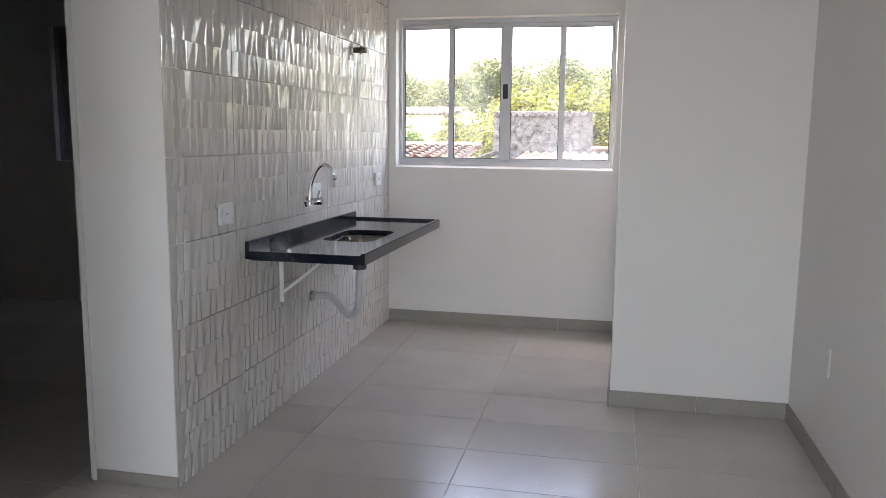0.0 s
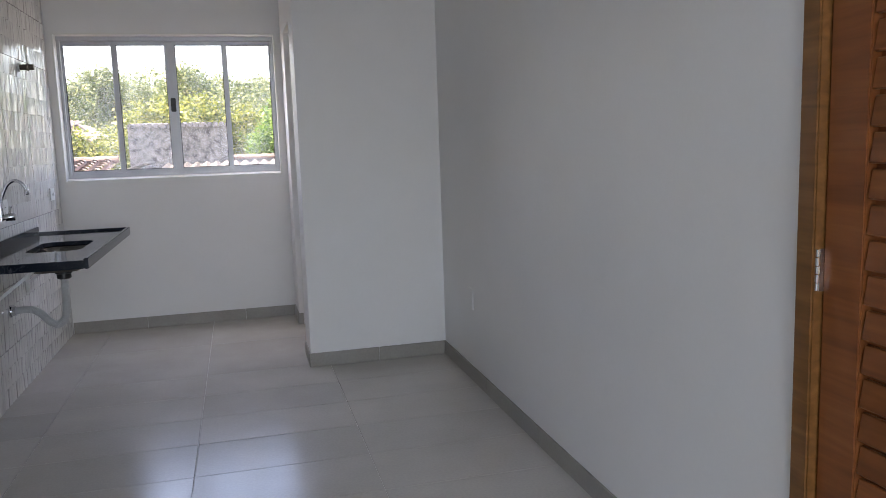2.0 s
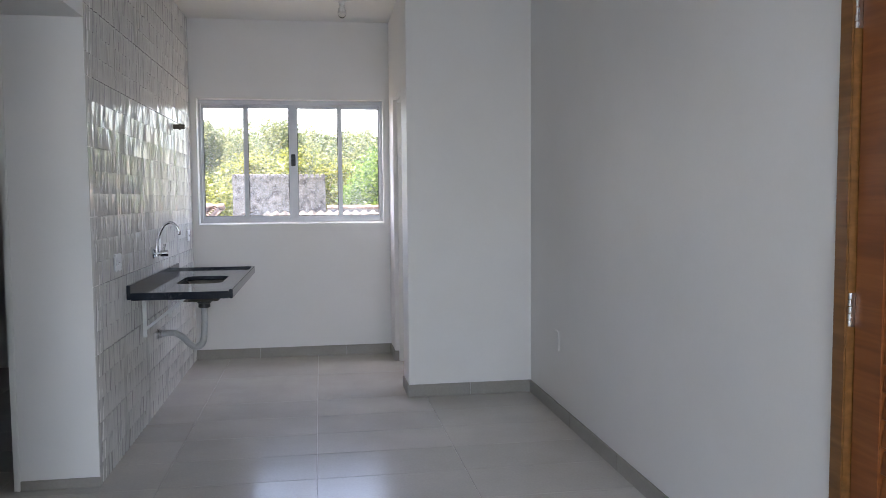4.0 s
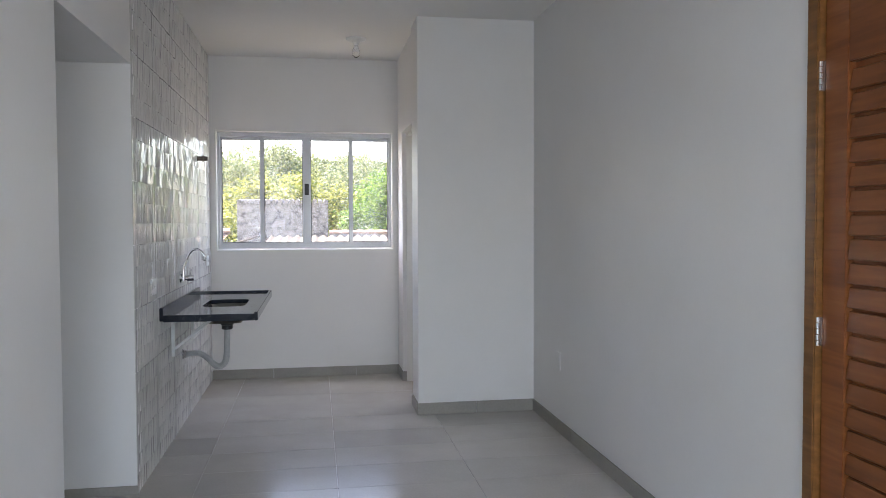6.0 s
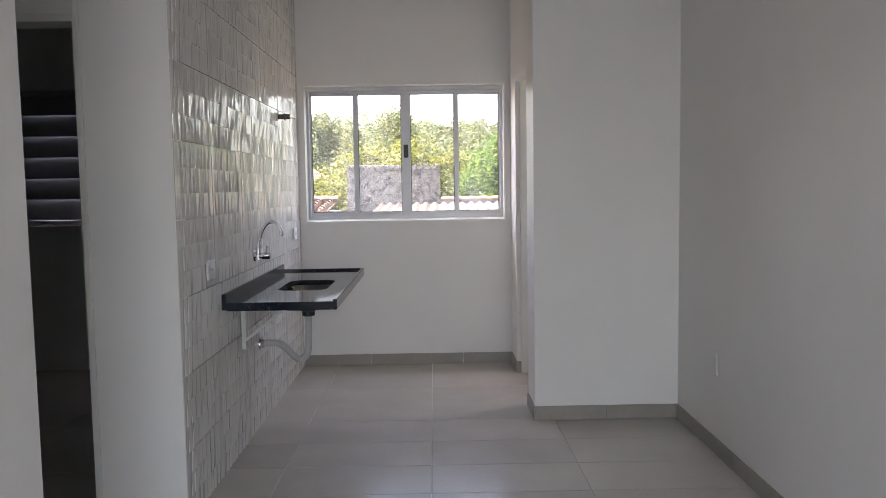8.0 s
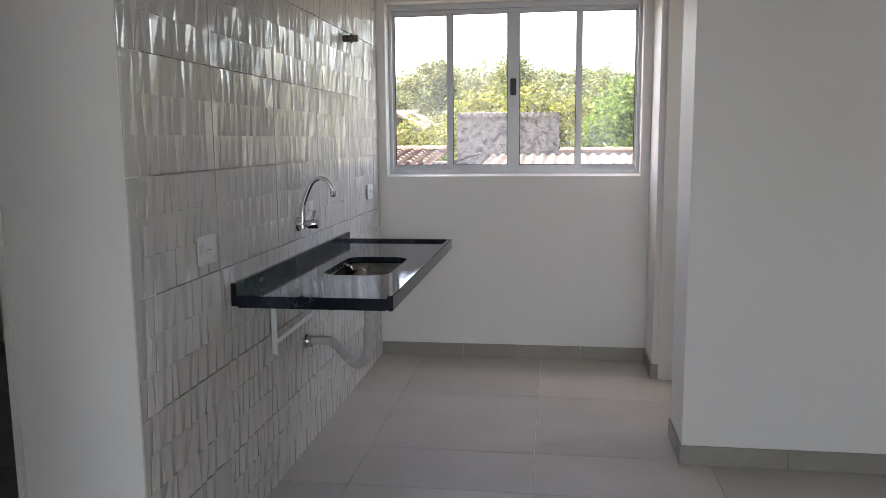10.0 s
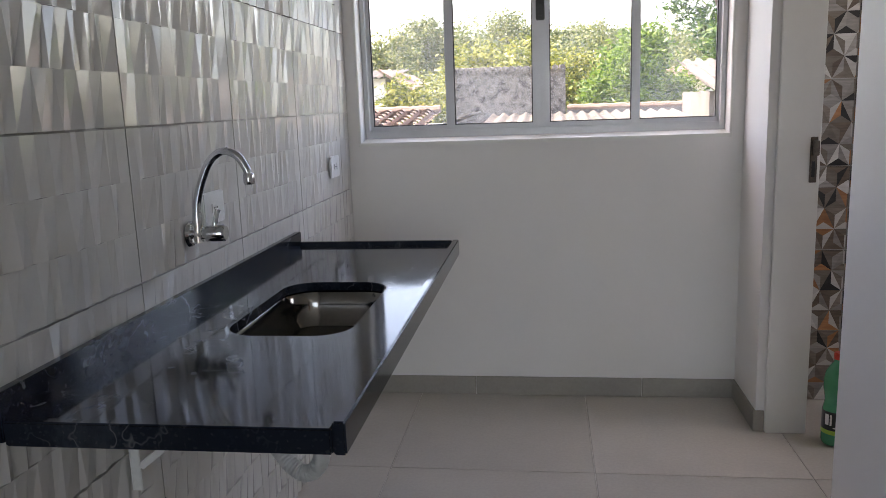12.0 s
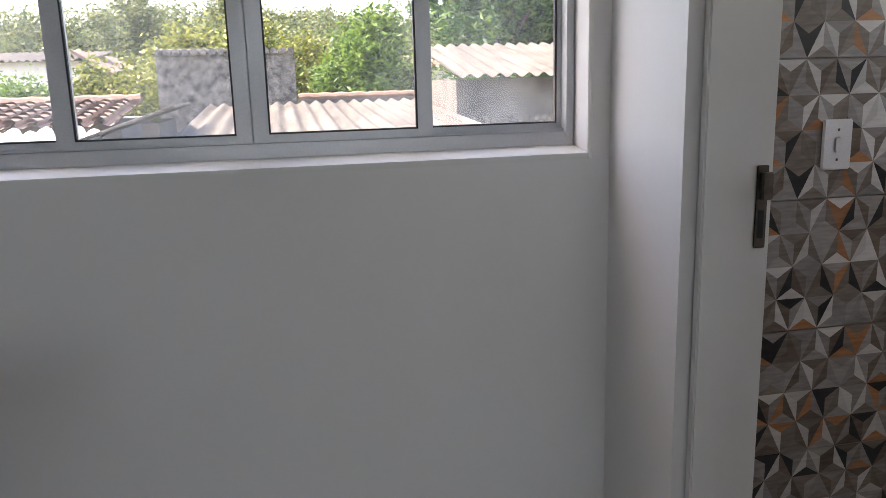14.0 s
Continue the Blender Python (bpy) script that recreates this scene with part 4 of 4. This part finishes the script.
tree(-3.5, 42, 5.75, 2.3, leaf_far, "tall grey-green tree on the rise", 13, 150, 55, 0.13, 0.5, 2.2, 0.35)


def hill_height(x, y):
    rise = min(max((y - 38) / 45, 0), 1)
    crest = 5.7 + 1.3 * math.exp(-((x + 7) / 9) ** 2) + 0.5 * math.sin(x * 0.13 + 1)
    return GROUND + (crest - GROUND - 1.2) * rise * rise * (3 - 2 * rise)


def hill():
    bm = bmesh.new()
    nx, ny = 60, 20
    g = [[bm.verts.new((-90 + 180 * i / nx, 34 + 120 * j / ny, hill_height(-90 + 180 * i / nx, 34 + 120 * j / ny) - 0.3)) for i in range(nx + 1)] for j in range(ny + 1)]
    for j in range(ny):
        for i in range(nx):
            bm.faces.new((g[j][i], g[j][i + 1], g[j + 1][i + 1], g[j + 1][i]))
    setting("backdrop", bm, hill_soil, "wooded hillside beyond the houses", "hill")
    rng = random.Random(21)
    pts = []
    for k in range(1100):
        y = 40 + 48 * rng.random() ** 0.8
        x = rng.uniform(-0.55, 0.5) * y - 2
        r = rng.uniform(0.9, 2.1)
        c = Vector((x, y, hill_height(x, y) + r * 0.5))
        for q in range(9):
            d = Vector((rng.gauss(0, 1), rng.gauss(0, 1), abs(rng.gauss(0, 0.9)))).normalized()
            pts.append(tuple(c + d * r))
    ob = leaf_mesh("hillside_woods", pts, 0.17, 0.30, 24, leaf_far, None, 1.8)
    tagged(ob, "dense grey-green woods covering the hillside", "woods", kind="stuff")


hill()


# ---------------- pieces: bathroom wall tiles ----------------
def facet_tile(seed, width, height):
    """A tile printed with split triangles, each facet a slightly raised face."""
    rng = random.Random(seed)
    bm = bmesh.new()
    t = 0.007

    def put(poly, mat):
        # clip to the tile
        def cut(ps, axis, lim, keep):
            out = []
            for i in range(len(ps)):
                a, b = ps[i], ps[(i + 1) % len(ps)]
                ina, inb = keep * (a[axis] - lim) <= 0, keep * (b[axis] - lim) <= 0
                if ina:
                    out.append(a)
                if ina != inb:
                    f = (lim - a[axis]) / (b[axis] - a[axis])
                    out.append((a[0] + f * (b[0] - a[0]), a[1] + f * (b[1] - a[1])))
            return out
        for axis, lim, keep in ((0, 0, -1), (0, width, 1), (1, 0, -1), (1, height, 1)):
            if len(poly) < 3:
                return
            poly = cut(poly, axis, lim, keep)
        if len(poly) < 3:
            return
        try:
            fc = bm.faces.new([bm.verts.new((p[0], -t, p[1])) for p in poly])
            fc.material_index = mat
        except ValueError:
            pass
    a, rows = 0.0816, 4
    hh = height / rows
    for r in range(rows):
        off = 0 if r % 2 == 0 else a / 2
        for k in range(-2, int(width / a) + 2):
            x0 = k * a + off
            up = [(x0, r * hh), (x0 + a, r * hh), (x0 + a / 2, (r + 1) * hh)]
            dn = [(x0 + a / 2, (r + 1) * hh), (x0 + a, r * hh), (x0 + 1.5 * a, (r + 1) * hh)]
            for tri in (up, dn):
                c = (sum(p[0] for p in tri) / 3, sum(p[1] for p in tri) / 3)
                for q in range(3):
                    mat = rng.choices(range(6), (16, 30, 27, 15, 7, 9))[0]
                    put([tri[q], tri[(q + 1) % 3], c], mat)
    for f in bm.faces:
        f.normal_update()
        if f.normal.y > 0:
            f.normal_flip()
    vs = box(bm, 0, width, -t + 0.0006, 0, 0, height)
    for v in vs:
        for f in v.link_faces:
            f.material_index = 1
    me = bpy.data.meshes.new("tile")
    bm.to_mesh(me)
    bm.free()
    for m in facets:
        me.materials.append(m)
    return me


def bathroom_tiles():
    back = setting("tiled_wall_bathroom", boxes((BATH_W + 0.17, FAR_E, NORTH - 0.005, NORTH - 0.001, 0, TOP)), white_grout, "bathroom wall of patterned star tiles in grey, white and rust", "tiled wall")
    meshes = [facet_tile(s, 0.568, 0.332) for s in (1, 2, 3, 4)]
    rng = random.Random(5)
    for r in range(-1, 8):
        for c in range(3):
            x, z = 0.477 - 0.571 + 0.571 * c, 0.302 + 0.335 * r
            if x < 0.22 or z < 0 or z + 0.332 > TOP:
                if c == 0:
                    me = facet_tile(40 + r, 0.250, 0.332 if z >= 0 else 0.298)
                    x, z = 0.224, max(z, 0.002)
                elif z < 0:
                    me, z = facet_tile(60 + c, 0.568, 0.298), 0.002
                else:
                    continue
                if z + 0.3 > TOP:
                    continue
            else:
                me = rng.choice(meshes)
            ob = new("tile", me)
            ob.parent = back
            ob.location = (x, NORTH - 0.0052, z)


bathroom_tiles()


# ---------------- pieces: relief tiles on the kitchen wall ----------------
def relief_mesh(seed, width, height):
    """A glazed tile of three bands, each a run of upright facets."""
    rng = random.Random(seed)
    bm = bmesh.new()
    bands = max(1, round(height / 0.106))
    bh = height / bands
    base = -0.010
    for b in range(bands):
        z0, z1 = b * bh, (b + 1) * bh
        xs = [0.0]
        while xs[-1] < width - 0.03:
            xs.append(xs[-1] + rng.choice((0.018, 0.022, 0.027, 0.032, 0.040)))
        xs[-1] = width
        lo, hi = [], []
        for k, x in enumerate(xs):
            end = k in (0, len(xs) - 1)
            j0, j1 = (0, 0) if end else (rng.uniform(-0.007, 0.007), rng.uniform(-0.007, 0.007))
            ridge = k % 2
            d0 = -0.0015 if end else (-0.0006 if ridge else -0.0074) + rng.uniform(-0.0010, 0.0008)
            d1 = -0.0015 if end else min(-0.0003, (0.55 * d0 if rng.random() < 0.7 else -0.0050 - 0.45 * d0) - rng.uniform(0.0, 0.0014))
            lo.append(bm.verts.new((d0, x + j0, z0)))
            hi.append(bm.verts.new((d1, x + j1, z1)))
        lob = [bm.verts.new((base, v.co.y, z0)) for v in lo]
        hib = [bm.verts.new((base, v.co.y, z1)) for v in hi]
        for k in range(len(lo) - 1):
            bm.faces.new((lo[k], lo[k + 1], hi[k + 1], hi[k]))
            bm.faces.new((lob[k], lob[k + 1], lo[k + 1], lo[k]))
            bm.faces.new((hi[k], hi[k + 1], hib[k + 1], hib[k]))
        for k in (0, -1):
            bm.faces.new((lob[k], lo[k], hi[k], hib[k]))
    bmesh.ops.recalc_face_normals(bm, faces=bm.faces)
    for f in bm.faces:
        if abs(f.normal.x) > 0.5 and f.normal.x < 0:
            f.normal_flip()
    me = bpy.data.meshes.new("tile")
    bm.to_mesh(me)
    bm.free()
    me.materials.append(relief_tile)
    return me


def kitchen_tiles():
    back = setting("tiled_wall_kitchen", boxes((WEST - 0.0118, WEST - 0.008, HALL1 + 0.002, NORTH, 0, TOP)), white_grout, "kitchen wall of glossy white relief tiles in bands", "tiled wall")
    ph, g = 0.318, 0.0042
    ys = [2.922, 3.438, 3.980, 4.522, 5.064, 5.606, NORTH]
    widths = [b - a - g for a, b in zip(ys, ys[1:])]
    meshes = [relief_mesh(s, widths[1], ph - g) for s in range(10)]
    rng = random.Random(2)
    first = [relief_mesh(30 + s, widths[0], ph - g) for s in range(4)]
    last = [relief_mesh(20 + s, widths[5], ph - g) for s in range(2)]
    for r in range(9):
        z = -0.031 + r * ph
        for c in range(6):
            y, w = ys[c], widths[c]
            if r == 0:
                me, zz = relief_mesh(50 + c, w, ph - g - 0.031), 0.001
            elif r == 8:
                me, zz = relief_mesh(70 + c, w, TOP - z - 0.002), z
            else:
                me, zz = (first[r % 4] if c == 0 else last[r % 2] if c == 5 else rng.choice(meshes)), z
            ob = new("tile", me)
            ob.parent = back
            ob.location = (WEST + 0.0015, y, zz)


kitchen_tiles()


# ---------------- pieces: floor tiles ----------------
def floor_tiles():
    floor = bpy.data.objects["floor"]
    meshes = {}
    xs = [0.165 + 0.713 * k for k in range(-7, 3)]
    ys = [-3.0] + [2.838 - 0.36 * k for k in range(16, 0, -1)] + [2.838, 3.196, 3.545, 3.905, 4.285, 5.03, 5.748]
    for x0, x1 in zip(xs, xs[1:]):
        for y0, y1 in zip(ys, ys[1:]):
            key = (round(x1 - x0, 3), round(y1 - y0, 3))
            if key not in meshes:
                bm = bevelled(0.0008, (0.0015, key[0] - 0.0015, 0.0015, key[1] - 0.0015, -0.006, 0.0), segments=1)
                me = bpy.data.meshes.new("floor_tile")
                bm.to_mesh(me)
                bm.free()
                me.materials.append(floor_mat)
                meshes[key] = me
            ob = new("floor_tile", meshes[key])
            ob.parent = floor
            ob.location = (x0, y0, random.uniform(-0.0004, 0))


floor_tiles()
